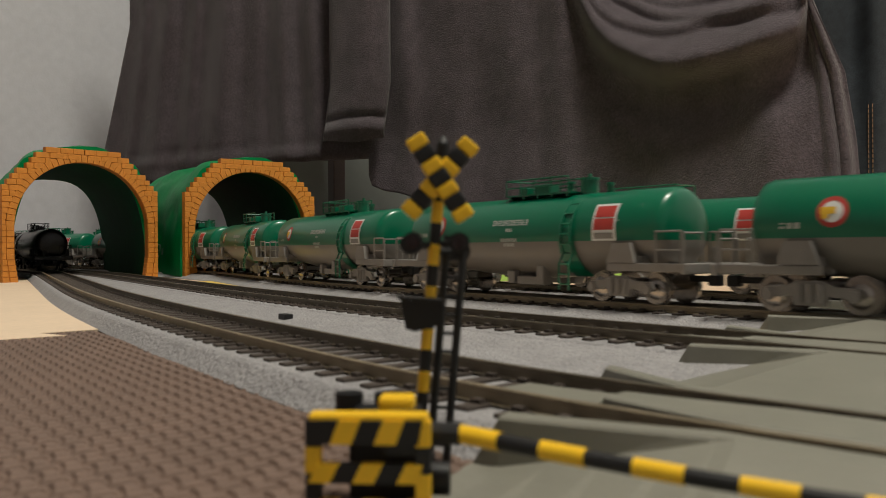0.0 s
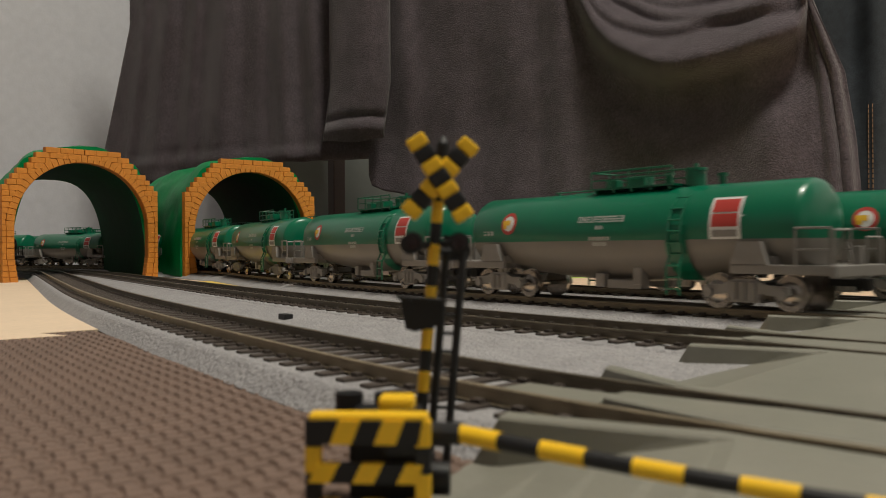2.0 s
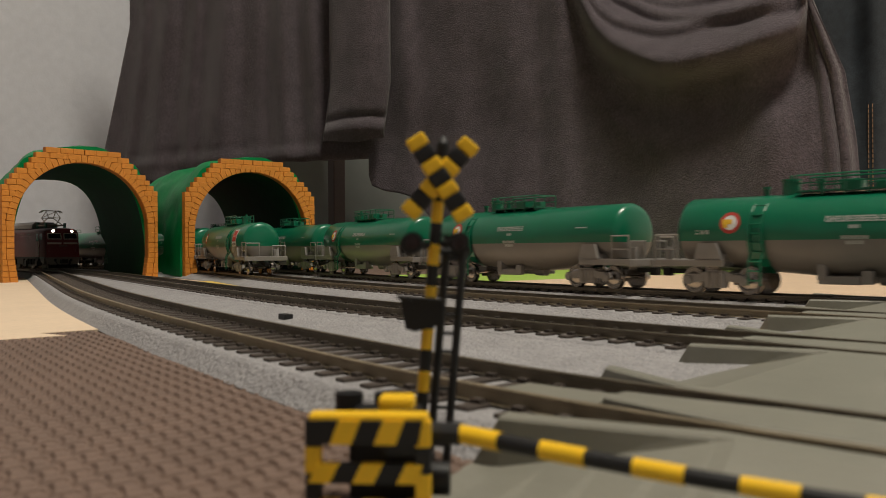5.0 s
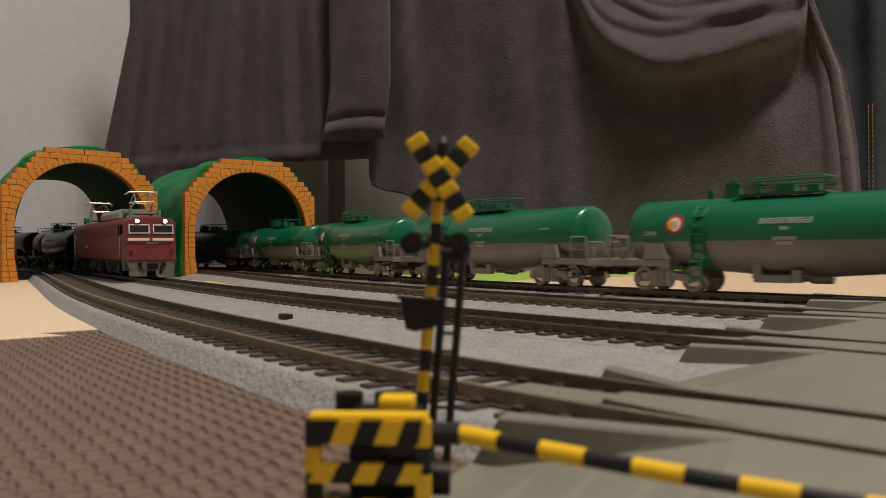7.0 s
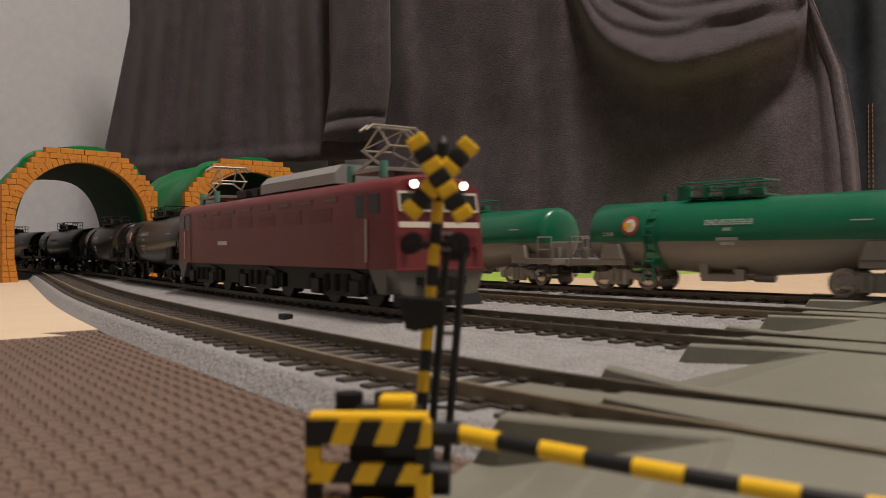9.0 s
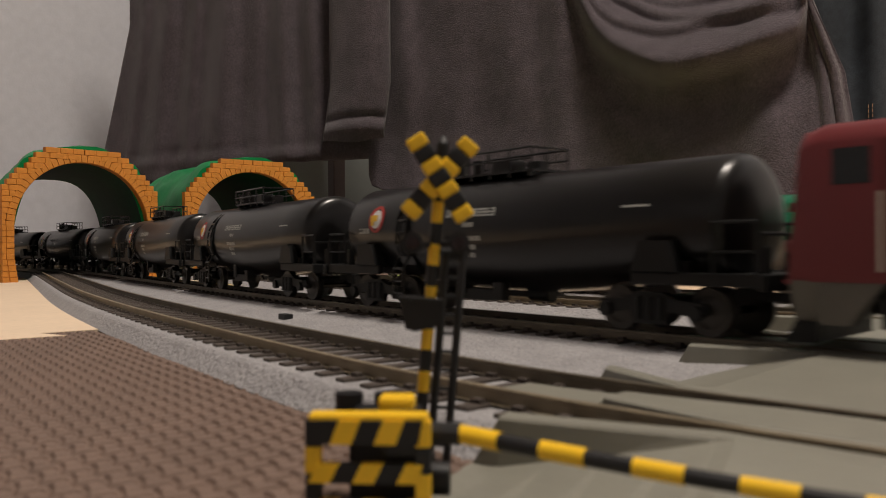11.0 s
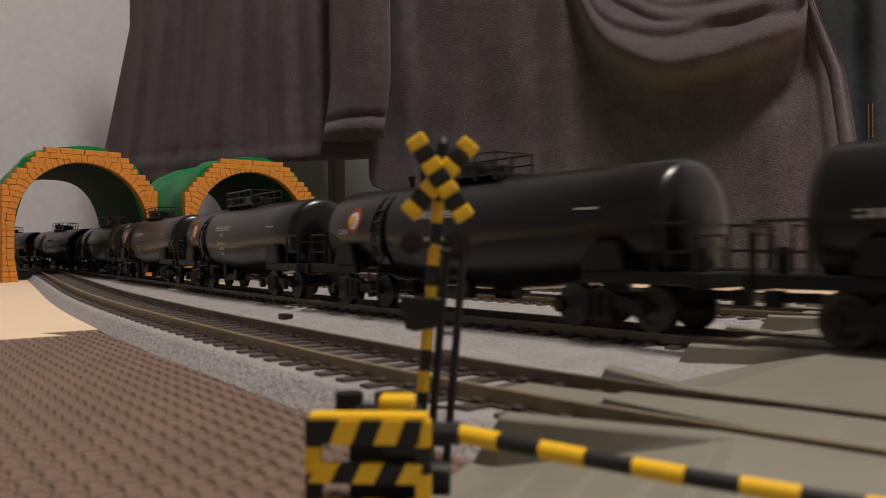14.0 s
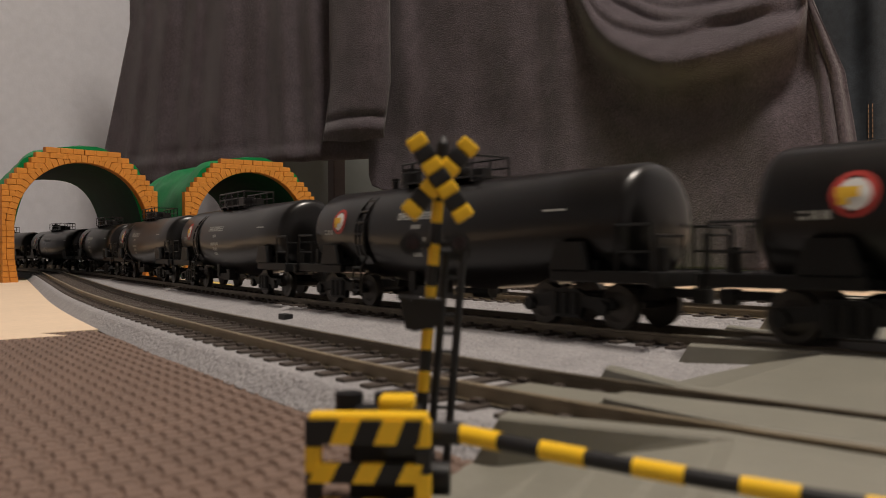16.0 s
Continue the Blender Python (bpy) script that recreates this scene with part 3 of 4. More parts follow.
def build_loco():
    lo = tagged(new("locomotive"), "dark red model electric locomotive with lit headlamps", "locomotive")
    L, W = 113.0, 17.6
    def ring(x, top=43.0, inset=0.0, bot=13.0):
        w = W - inset
        return [(x, -w, bot), (x, -w, top - 5.0), (x, -w + 1.0, top - 2.6), (x, -w + 4.0, top - 1.0), (x, -6, top), (x, 6, top), (x, w - 4.0, top - 1.0), (x, w - 1.0, top - 2.6), (x, w, top - 5.0), (x, w, bot)]
    bm = bmesh.new()
    def slant(sg):
        # the cab front leans back above the waist
        r = []
        for p in ring(0, 42.0, 1.2):
            lean = max(0.0, (p[2] - 26.0) * 0.20)
            r.append((sg * (L - lean), p[1], p[2]))
        return r
    sweep(bm, [slant(-1), ring(-L + 6.5), ring(-60), ring(0), ring(60), ring(L - 6.5), slant(1)], False, True)
    part("body", bm, MAROON, lo, smooth=True)
    for sg in (1, -1):
        def fx(z, o=0.25):
            return sg * (L - max(0.0, (z - 26.0) * 0.20) + o)
        def front(bm, y0, y1, z0, z1, o=0.25):
            sweep(bm, [[(fx(z0, o), y0, z0), (fx(z1, o), y0, z1)], [(fx(z0, o), y1, z0), (fx(z1, o), y1, z1)]])
        for y0, y1 in ((-14.6, -1.6), (1.6, 14.6)):
            part("windscreen_frame", made((front, y0 - 0.5, y1 + 0.5, 31.0, 37.4, 0.2)), CREAM, lo)
            part("windscreen", made((front, y0 + 0.3, y1 - 0.3, 31.8, 36.6, 0.4)), GLASS_DARK, lo)
            part("front_stripe", made((front, y0 - 1.2, y1, 26.0, 27.8, 0.3)), CREAM, lo)
        part("number_bar", made((front, -4, 4, 23.6, 24.8, 0.35)), SKIRT_GREY, lo)
        for y in (-9.5, 9.5):
            bm = made((rod, (fx(39.6, -2.0), y, 39.6), (fx(39.6, 1.4), y, 39.6), 1.8, 16))
            part("headlamp_rim", bm, MAROON, lo, smooth=True)
            bm = made((rod, (fx(39.6, 0.0), y, 39.6), (fx(39.6, 1.7), y, 39.6), 1.3, 16))
            part("headlamp", bm, LAMP_ON if sg > 0 else LENS, lo, "lit warm headlamp" if sg > 0 else "")
        for y in (-13.5, 13.5):
            part("tail_lamp", made((rod, (fx(20, -0.5), y, 19.5), (fx(20, 1.0), y, 19.5), 1.2, 12)), MAROON, lo)
        bm = bmesh.new()
        prism(bm, [(-17.2, 13.2), (17.2, 13.2), (14.2, 5.2), (10.5, 4.6), (-10.5, 4.6), (-14.2, 5.2)], 0, min(sg * (L - 6), sg * (L - 0.6)), max(sg * (L - 6), sg * (L - 0.6)))
        for y in (-1, 1):
            prism(bm, [(sg * (L - 17), 13.2), (sg * (L - 6), 13.2), (sg * (L - 6), 5.2), (sg * (L - 11), 5.2)], 1, min(y * 13.5, y * 17.0), max(y * 13.5, y * 17.0))
        part("skirt", bm, SKIRT_GREY, lo)
        for y in (-8.0, 8.0):
            part("jumper_socket", made((box, (sg * (L - 0.2), y, 9.4), (1.4, 2.4, 2.6), 0.3), (rods, [(sg * (L + 0.4), y, 8.8), (sg * (L + 1.2), y * 0.8, 5.6), (sg * (L + 0.4), y * 0.6, 4.8)], 0.4)), FRAME_BLACK, lo)
        part("buffer_beam", made((box, (sg * (L - 0.4), 0, 12.9), (1.2, 34.6, 0.9), 0.2)), MAROON, lo)
        part("coupler", made((box, (sg * (L + 2), 0, 8.4), (6, 6, 4), 0.6)), FRAME_BLACK, lo)
        part("snow_plough", made((prism, [(sg * (L - 5), 1.6), (sg * (L + 1.5), 1.4), (sg * (L - 1), 5.5), (sg * (L - 5), 5.5)], 1, -15, 15)), FRAME_BLACK, lo)
        part("air_hose", made((rods, [(sg * (L + 0.4), 6, 9), (sg * (L + 1.4), 6, 5)], 0.6)), FRAME_BLACK, lo)
        # cab side window and door
        for y in (-1, 1):
            for x0, x1, z0, z1, mt, nm in ((L - 15, L - 8.5, 30.5, 37, GLASS_DARK, "cab_window"), (L - 24, L - 18, 29.5, 37, GLASS_DARK, "door_window")):
                part(nm, made((box, (sg * (x0 + x1) / 2, y * W, (z0 + z1) / 2), (x1 - x0, 0.5, z1 - z0), 0.1)), mt, lo)
            part("handrail", made((rod, (sg * (L - 16.6), y * (W + 0.5), 15), (sg * (L - 16.6), y * (W + 0.5), 29), 0.35, 6)), CREAM, lo)
            part("door_line", made((box, (sg * (L - 21), y * W, 25.5), (9, 0.4, 25))), MAROON, lo)
    # side windows and vents
    for y in (-1, 1):
        for i in range(8):
            x = -70 + i * 20
            part("side_window", made((box, (x, y * W, 36.4), (12, 0.5, 2.2), 0.1)), MAROON, lo)
            part("side_pane", made((box, (x, y * W, 36.4), (9.6, 0.7, 0.9), 0.1)), SKIRT_GREY, lo)
        for i in range(6):
            part("vent", made(*[(box, (-62 + i * 25, y * W, 29.0 + q * 0.9), (17, 0.5, 0.4)) for q in range(6)]), MAROON, lo)
        part("number_bar", made((box, (-40, y * (W + 0.1), 22.5), (12, 0.4, 1.8))), CREAM, lo)
    # roof
    bm = bmesh.new()
    prism(bm, [(-12.5, 43.0), (-12.5, 47.0), (-9.5, 50.0), (9.5, 50.0), (12.5, 47.0), (12.5, 43.0)], 0, -6, 64)
    part("roof_hood", bm, ROOF_GREY, lo, "pale grey roof hood")
    bm = bmesh.new()
    for x in (-20, -30, -44, -50):
        box(bm, (x, 0, 45.5), (7, 12, 4), 0.6)
        rod(bm, (x + 3, 5, 44), (x + 3, 5, 49.5), 1.2, 8)
    rods(bm, [(-80, 4, 49), (-10, 4, 49)], 0.5)
    part("roof_gear", bm, FRAME_BLACK, lo)
    for xc in (-82, 82):
        pan = part("pantograph", made((box, (xc, 0, 46.0), (22, 20, 1.4), 0.2)), PANTO, lo, "raised metal pantograph")
        for y in (-8, 8):
            for d in (-1, 1):
                part("lower_arm", made((rods, [(xc + d * 8, y, 47), (xc - d * 9, y * 0.75, 54)], 0.5)), PANTO, pan)
                part("upper_arm", made((rods, [(xc - d * 9, y * 0.75, 54), (xc, y * 0.6, 61.0)], 0.4)), PANTO, pan)
        part("brace", made((rods, [(xc - 9, -6.7, 54), (xc, 5.4, 61)], 0.3)), PANTO, pan)
        for d in (-9, 9):
            part("knee_bar", made((rods, [(xc + d, -6.7, 54), (xc + d, 6.7, 54)], 0.4)), PANTO, pan)
        for dx in (-2.2, 2.2):
            part("contact_strip", made((rods, [(xc + dx, -11, 59.6), (xc + dx, -8.4, 61.6), (xc + dx, 8.4, 61.6), (xc + dx, 11, 59.6)], 0.5)), PANTO, pan)
        for x in (-9, 9):
            for y in (-8, 8):
                part("insulator", made((rod, (xc + x * 1.25, y * 1.2, 43), (xc + x * 1.25, y * 1.2, 48.5), 1.5, 8)), INSULATOR, lo, smooth=True)
    # bogies
    for xc in (-72, 0, 72):
        bm = bmesh.new()
        for y in (-14.6, 14.6):
            prism(bm, [(-25, 10), (-25, 5), (-10, 3.4), (10, 3.4), (25, 5), (25, 10), (10, 12.4), (-10, 12.4)], 1, y - 1.4, y + 1.4)
            for x in (-15, 15):
                box(bm, (x, y * 1.1, 6.4), (7, 3, 5.5), 0.6)
            for x in (-20, -8, 0, 8, 20):
                rod(bm, (x, y * 1.1, 5), (x, y * 1.1, 11), 1.5, 8)
        box(bm, (0, 0, 9), (46, 26, 5))
        bog = part("bogie", bm, FRAME_BLACK, lo, m=pose(xc * MM, 0, 0))
        for x in (-15, 15):
            bm = bmesh.new()
            for y in (-8.4, 8.4):
                rod(bm, (0, y - 1.2, 0), (0, y + 1.2, 0), 7.0, 24)
            rod(bm, (0, -12, 0), (0, 12, 0), 1.2, 8)
            part("wheelset", bm, WHEEL_DARK, bog, m=pose(x * MM, 0, 7.0 * MM), smooth=True)
    part("underframe", made((box, (0, 0, 12), (205, 30, 4), 0.5), (box, (-36, 0, 8), (18, 30, 7), 0.6), (box, (36, 0, 8), (18, 30, 7), 0.6)), FRAME_BLACK, lo)
    return lo

# ---- level crossing ----
def start_x(y):
    """the skewed line at which the panels begin"""
    return -75.0 - 0.36 * (y - 62.0)


TOP, LIP = RAIL - 0.2, 3.2          # height of the panels, width of the lip along a flangeway
ALONG = (-5.0, -4.0, 0.0, 0.5, 6.0, 12.0, 18.0, 22.0, 24.0, 26.0, 40.0, 80.0, 130.0, 200.0, 300.0)


def flare(d):
    """how far the flangeway opens at d behind the panel's start"""
    return 8.0 * max(0.0, 1.0 - max(d, 0.0) / 22.0)


def slope_up(d, low):
    return low + (TOP - low) * max(0.0, min(1.0, d / 24.0))


def edge_at(k, off, d, s0):
    return Vector(on_track(k, s0 + d, off)[:2])


def cross_rows(cols):
    """skin over columns; each is (track, offset by d, height by d)"""
    starts = [start_x(on_track(k, -100, off(0.0))[1]) for k, off, _ in cols]
    rows = []
    for d in ALONG:
        row = []
        for (k, off, z), s0 in zip(cols, starts):
            p = edge_at(k, off(d), d, s0)
            h = z(d)
            if d < 0:
                h = min(h, 0.2 if d < -4.5 else 0.6)
            row.append((p.x, p.y, h))
        rows.append(row)
    bm = bmesh.new()
    sweep(bm, rows)
    return bm


def lip(k, side, low):
    """columns from the flangeway outwards over the flared lip down to the ramp's foot"""
    edge = lambda d: side * (10.4 + flare(d))
    out = lambda d: side * (10.4 + flare(d) + LIP)
    foot = lambda d: side * (10.4 + flare(d) + LIP + 0.5)
    return [(k, edge, lambda d: 3.0), (k, edge, lambda d: TOP - 0.3), (k, lambda d: edge(d) + side * 0.4, lambda d: TOP),
            (k, out, lambda d: TOP), (k, lambda d: out(d) + side * 0.25, lambda d: max(TOP - 0.35, slope_up(d, low))), (k, foot, lambda d: slope_up(d, low))]


def inner_panel(k):
    """the board between the rails: a pointed start and a lower tongue before it"""
    s0 = start_x(on_track(k, -80, 0.0)[1]) + 9.0
    rows = []
    for d in ALONG[3:]:
        half = 2.8 + 3.5 * min(1.0, d / 22.0)
        row = []
        for o, z in ((-half, 3.0), (-half, TOP - 0.2), (-half + 0.4, TOP + 0.05), (half - 0.4, TOP + 0.05), (half, TOP - 0.2), (half, 3.0)):
            p = edge_at(k, o, d, s0)
            row.append((p.x, p.y, z))
        rows.append(row)
    bm = bmesh.new()
    sweep(bm, rows, True, True)
    board = part("inner_panel", bm, PLATE, crossing)
    rows = []
    for d, z in ((-19.0, 4.8), (-18.5, 5.6), (0.4, 6.1)):
        rows.append([(*edge_at(k, o, d, s0), h) for o, h in ((-4.0, 4.0), (-4.0, z - 0.2), (-3.7, z), (3.7, z), (4.0, z - 0.2), (4.0, 4.0))])
    bm = bmesh.new()
    sweep(bm, rows, True, True)
    part("tongue", bm, PLATE, board)


crossing = tagged(new("level_crossing"), "olive grey plastic level crossing panels over the tracks", "level crossing", kind="structure")
for k in "ABCD":
    inner_panel(k)
for a, b in zip("ABC", "BCD"):
    part("middle_panel", cross_rows(lip(a, 1, 0.8) + lip(b, -1, 0.8)[::-1]), PLATE, crossing)
part("ramp_panel", cross_rows(lip("D", 1, 0.8) + [("D", lambda d: 60.0, lambda d: 0.5), ("D", lambda d: 60.5, lambda d: -0.2)]), PLATE, crossing)
part("approach_road", cross_rows([("A", lambda d: -150.0, lambda d: -0.2), ("A", lambda d: -149.0, lambda d: 0.7), ("A", lambda d: -80.0, lambda d: 1.0)] + lip("A", -1, 1.0)[::-1]), PLATE, crossing)


# ---- crossing signal and barrier ----
def view_point(right, ahead, z):
    """millimetres to the right of and ahead of the camera"""
    t = radians(TH)
    return Vector((math.sin(t) * right - math.cos(t) * ahead, math.cos(t) * right + math.sin(t) * ahead, z))


SIGNAL_TURN = 90 - TH      # faces the road user near the camera


def build_signal():
    sg = tagged(new("crossing_signal"), "yellow and black striped level crossing signal post", "crossing signal")
    p = view_point(-3.3, 98.0, 0)
    sg.matrix_basis = pose(p.x * MM, p.y * MM, 1.0 * MM, 0, 5.0, SIGNAL_TURN)
    for i in range(13):
        z0, z1 = 0.5 + 33.5 * i / 13, 0.5 + 33.5 * (i + 1) / 13
        part("post_band", made((rod, (0, 0, z0), (0, 0, z1), 0.72, 12)), YELLOW if i % 2 else BLACK, sg, smooth=True)
    part("post_cap", made((rod, (0, 0, 34), (0, 0, 38.6), 0.8, 10), (rod, (0, 0, 38.6), (0, 0, 39.4), 0.8, 10, 0.3)), BLACK, sg, smooth=True)
    # cross of two banded boards
    for tilt in (53, -53):
        for pick, mt in ((1, BLACK), (0, YELLOW)):
            for i in range(7):
                if i % 2 == pick:
                    u0, u1 = -5.9 + 11.8 * i / 7, -5.9 + 11.8 * (i + 1) / 7
                    bm = bmesh.new()
                    box(bm, ((u0 + u1) / 2, -1.2 - (0.5 if tilt > 0 else 0), 0), (u1 - u0, 1.0, 2.5), 0.4, m=Matrix.Translation((0, 0, 34.2)) @ Matrix.Rotation(radians(tilt), 4, "Y"))
                    part("cross_board", bm, mt, sg)
    # lamp pairs
    for x, z, y in ((-2.6, 26.2, -1.0), (2.9, 26.6, -1.0), (-3.0, 26.0, 1.6), (3.2, 25.6, 1.6)):
        bm = bmesh.new()
        f = -1 if y < 0 else 1
        rod(bm, (x, y, z), (x, y + f * 0.5, z), 1.3, 18)
        rod(bm, (x, y - f * 0.2, z), (x, y + f * 1.9, z), 1.1, 14)
        rod(bm, (0, 0, z - 0.2), (x, y, z), 0.35, 6)
        part("lamp_unit", bm, BLACK, sg, smooth=True)
        part("lamp_lens", made((rod, (x, y + f * 1.5, z), (x, y + f * 1.95, z), 0.8, 12)), LENS, sg, smooth=True)
    # direction box, hooded
    bm = bmesh.new()
    prism(bm, [(-3.6, 19.4), (1.4, 19.4), (1.4, 16.6), (-1.4, 15.6), (-2.6, 15.8)], 1, -1.8, 1.0)
    part("direction_box", bm, BLACK, sg)
    part("box_hood", made((box, (-1.2, -2.2, 19.6), (5.4, 2.4, 0.4), 0.1)), BLACK, sg)
    # base
    part("base", made((rod, (0, 0, -1.0), (0, 0, 0.8), 2.2, 14)), BLACK, sg, smooth=True)
    # ladder behind the post
    bm = bmesh.new()
    for x in (1.5, 3.6):
        rod(bm, (x, 1.4, -1.0), (x, 1.4, 27.5), 0.5, 8)
    for i in range(11):
        rod(bm, (1.5, 1.4, 1.6 + i * 2.3), (3.6, 1.4, 1.6 + i * 2.3), 0.25, 6)
    part("ladder", bm, BLACK, sg)
    return sg


def build_barrier():
    br = tagged(new("crossing_barrier"), "yellow and black striped crossing barrier with lowered arm", "crossing barrier")
    p = view_point(-7.3, 77.0, 0)
    br.matrix_basis = pose(p.x * MM, p.y * MM, 1.0 * MM, 0, 0, SIGNAL_TURN - 4)
    # striped guard frame
    w, hh = 10.6, 9.3
    part("guard_rail", made((box, (0, 0.6, hh + 0.1), (w + 0.9, 2.2, 0.9), 0.3)), YELLOW, br)
    for z0, z1 in ((hh - 2.3, hh), (hh - 6.0, hh - 4.2), (-0.4, 1.6)):
        n = 5
        for i in range(n):
            x0, x1 = -w / 2 + w * i / n, -w / 2 + w * (i + 1) / n
            bm = bmesh.new()
            k = 0.9
            prism(bm, [(x0 - k * 0.5, z0), (x1 - k * 0.5, z0), (min(w / 2, x1 + k * 0.5), z1), (x0 + k * 0.5, z1)], 1, -0.7, 0.5)
            part("guard_board", bm, BLACK if (i + (z0 > 5)) % 2 == 1 else YELLOW, br)
    for x in (-w / 2, w / 2):
        for i in range(4):
            bm = bmesh.new()
            box(bm, (x, 0.1, -1.0 + (hh + 1.0) * (i + 0.5) / 4), (1.5, 1.3, (hh + 1.0) / 4), 0.15)
            part("guard_post", bm, BLACK if (i + (x > 0)) % 2 else YELLOW, br)
    # machine behind
    bm = bmesh.new()
    box(bm, (1.0, 6.0, 4.1), (7.0, 6.0, 10.2), 0.5)
    part("machine_box", bm, BLACK, br)
    part("machine_lid", made((box, (2.2, 5.0, 9.9), (3.6, 3.2, 1.7), 0.5)), YELLOW, br)
    for x in (-3.4, 0.8):
        part("motor_cap", made((rod, (x, 8.4, 6.0), (x, 8.4, 10.4), 1.5, 14)), BLACK, br, smooth=True)
    part("weight", made((rod, (5.4, 4.0, 2.6), (7.6, 4.0, 2.6), 1.7, 14)), BLACK, br, smooth=True)
    # the arm, along the track over the road
    back = br.matrix_basis.inverted()
    def own(right, ahead, z):
        return (back @ (view_point(right, ahead, z) * MM)) / MM
    a, e = own(1.6, 77.6, 8.7), own(52.0, 43.0, 8.6)
    n = 14
    for i in range(n):
        f0, f1 = i / n, (i + 1) / n
        drop = lambda f: Vector((0, 0, -0.7 * math.sin(f * math.pi)))
        part("arm_band", made((rod, a.lerp(e, f0) + drop(f0), a.lerp(e, f1) + drop(f1), (0.92 if i % 2 == 0 else 0.82) * (1.0 - 0.38 * f0), 14)), YELLOW if i % 2 == 0 else BLACK, br, smooth=True)
    g = own(-4.0, 79.0, 8.7)
    part("arm_root", made((rod, g, a, 1.1, 10), (box, g, (3.4, 5, 3.8), 0.4)), BLACK, br)
    return br


build_signal()
build_barrier()

# ---- cloth ----
LINE = [(-1570, 355), (-1345, 447), (-1177, 535), (-1038, 617), (-900, 683), (-763, 728), (-628, 747), (-511, 756), (-425, 782), (-361, 836)]


def along(u):
    """plan point of the cloth's line at u from 0 to 1"""
    f = u * (len(LINE) - 1)
    i = min(int(f), len(LINE) - 2)
    a, b = Vector(LINE[i]), Vector(LINE[i + 1])
    return a.lerp(b, f - i)


def glide(rows, t):
    """value at t from rows of (time, value)"""
    for (t0, v0), (t1, v1) in zip(rows, rows[1:]):
        if t <= t1:
            break
    return v0 + (v1 - v0) * (t - t0) / (t1 - t0)


def bump1(x, c, w):
    return math.exp(-((x - c) / w) ** 2)


def cloth_panel(name, u0, u1, z_low, z_high, relief, material, label, nu=120, nv=70, shape=None, thick=4.0, parent=None):
    """a hanging cloth: relief(u, z) pushes it towards the viewer"""
    rows = []
    for j in range(nv + 1):
        v = j / nv
        row = []
        for i in range(nu + 1):
            u = u0 + (u1 - u0) * i / nu
            lo = z_low(u) if callable(z_low) else z_low
            z = lo + (z_high - lo) * v
            uu = u + (shape(u, z) if shape else 0.0)
            p = along(max(0.0, min(1.0, uu)))
            dirn = -p.normalized()
            q = p + dirn * relief(u, z)
            row.append((q.x, q.y, z))
        rows.append(row)
    bm = bmesh.new()
    sweep(bm, rows)
    ob = part(name, bm, material, parent, smooth="all")
    tagged(ob, label, "" if parent else "blanket")
    md = ob.modifiers.new("solid", "SOLIDIFY")
    md.thickness, md.offset = thick * MM, 0
    return ob


BLANKET = tagged(new("blanket"), "dark grey fleece blanket draped over furniture in soft folds", "blanket")


def folds_left(u, z):
    d = 0.0
    for c, w, h in ((0.055, 0.008, 10), (0.085, 0.014, 24), (0.125, 0.010, 16), (0.165, 0.020, 34), (0.21, 0.012, 12), (0.245, 0.016, 26), (0.285, 0.012, 18)):
        d += h * bump1(u + 0.00005 * (z - 200), c, w)
    d += 7 * bump1(z, 172, 6) - 5 * bump1(z, 184, 4)
    return d + 10 * noise.noise(Vector((u * 26, z / 170, 0)))


cloth_panel("hanging_side", 0.022, 0.395, lambda u: 160 - 25 * bump1(u, 0.10, 0.05), 720, folds_left, FLEECE,
            "fleece side hanging in soft folds", 170, 60, parent=BLANKET, shape=lambda u, z: max(0.0, 0.3 - u) * 0.00062 * min(250, max(0, z - 165)) * 0.9)


def fold_mid(u, z):
    f = max(0.0, min(1.0, (u - 0.303) / 0.072))
    return 40 + 34 * math.sin(f * math.pi) ** 0.6 + 10 * bump1(z, 196, 9) - 7 * bump1(z, 212, 5)


cloth_panel("folded_hem", 0.303, 0.375, lambda u: 186 - 10 * bump1(u, 0.34, 0.03), 720, fold_mid, FLEECE, "folded fleece hem", 50, 110, parent=BLANKET,
            shape=lambda u, z: -0.012 * max(0.0, (260 - z) / 100))


def sig(x):
    return 1.0 / (1.0 + math.exp(-max(-40.0, min(40.0, x))))


RIM = [(0.56, 450), (0.60, 352), (0.613, 304), (0.641, 254), (0.689, 220), (0.724, 210), (0.793, 216), (0.861, 228), (0.889, 242), (0.93, 290), (1.0, 420)]


EDGE = [(0, 0.0), (130, -0.012), (200, -0.025), (240, -0.046), (272, -0.064), (720, -0.080)]


def rim_at(u):
    return sum(glide(RIM, u + du) for du in (-0.016, -0.008, 0.0, 0.008, 0.016)) / 5


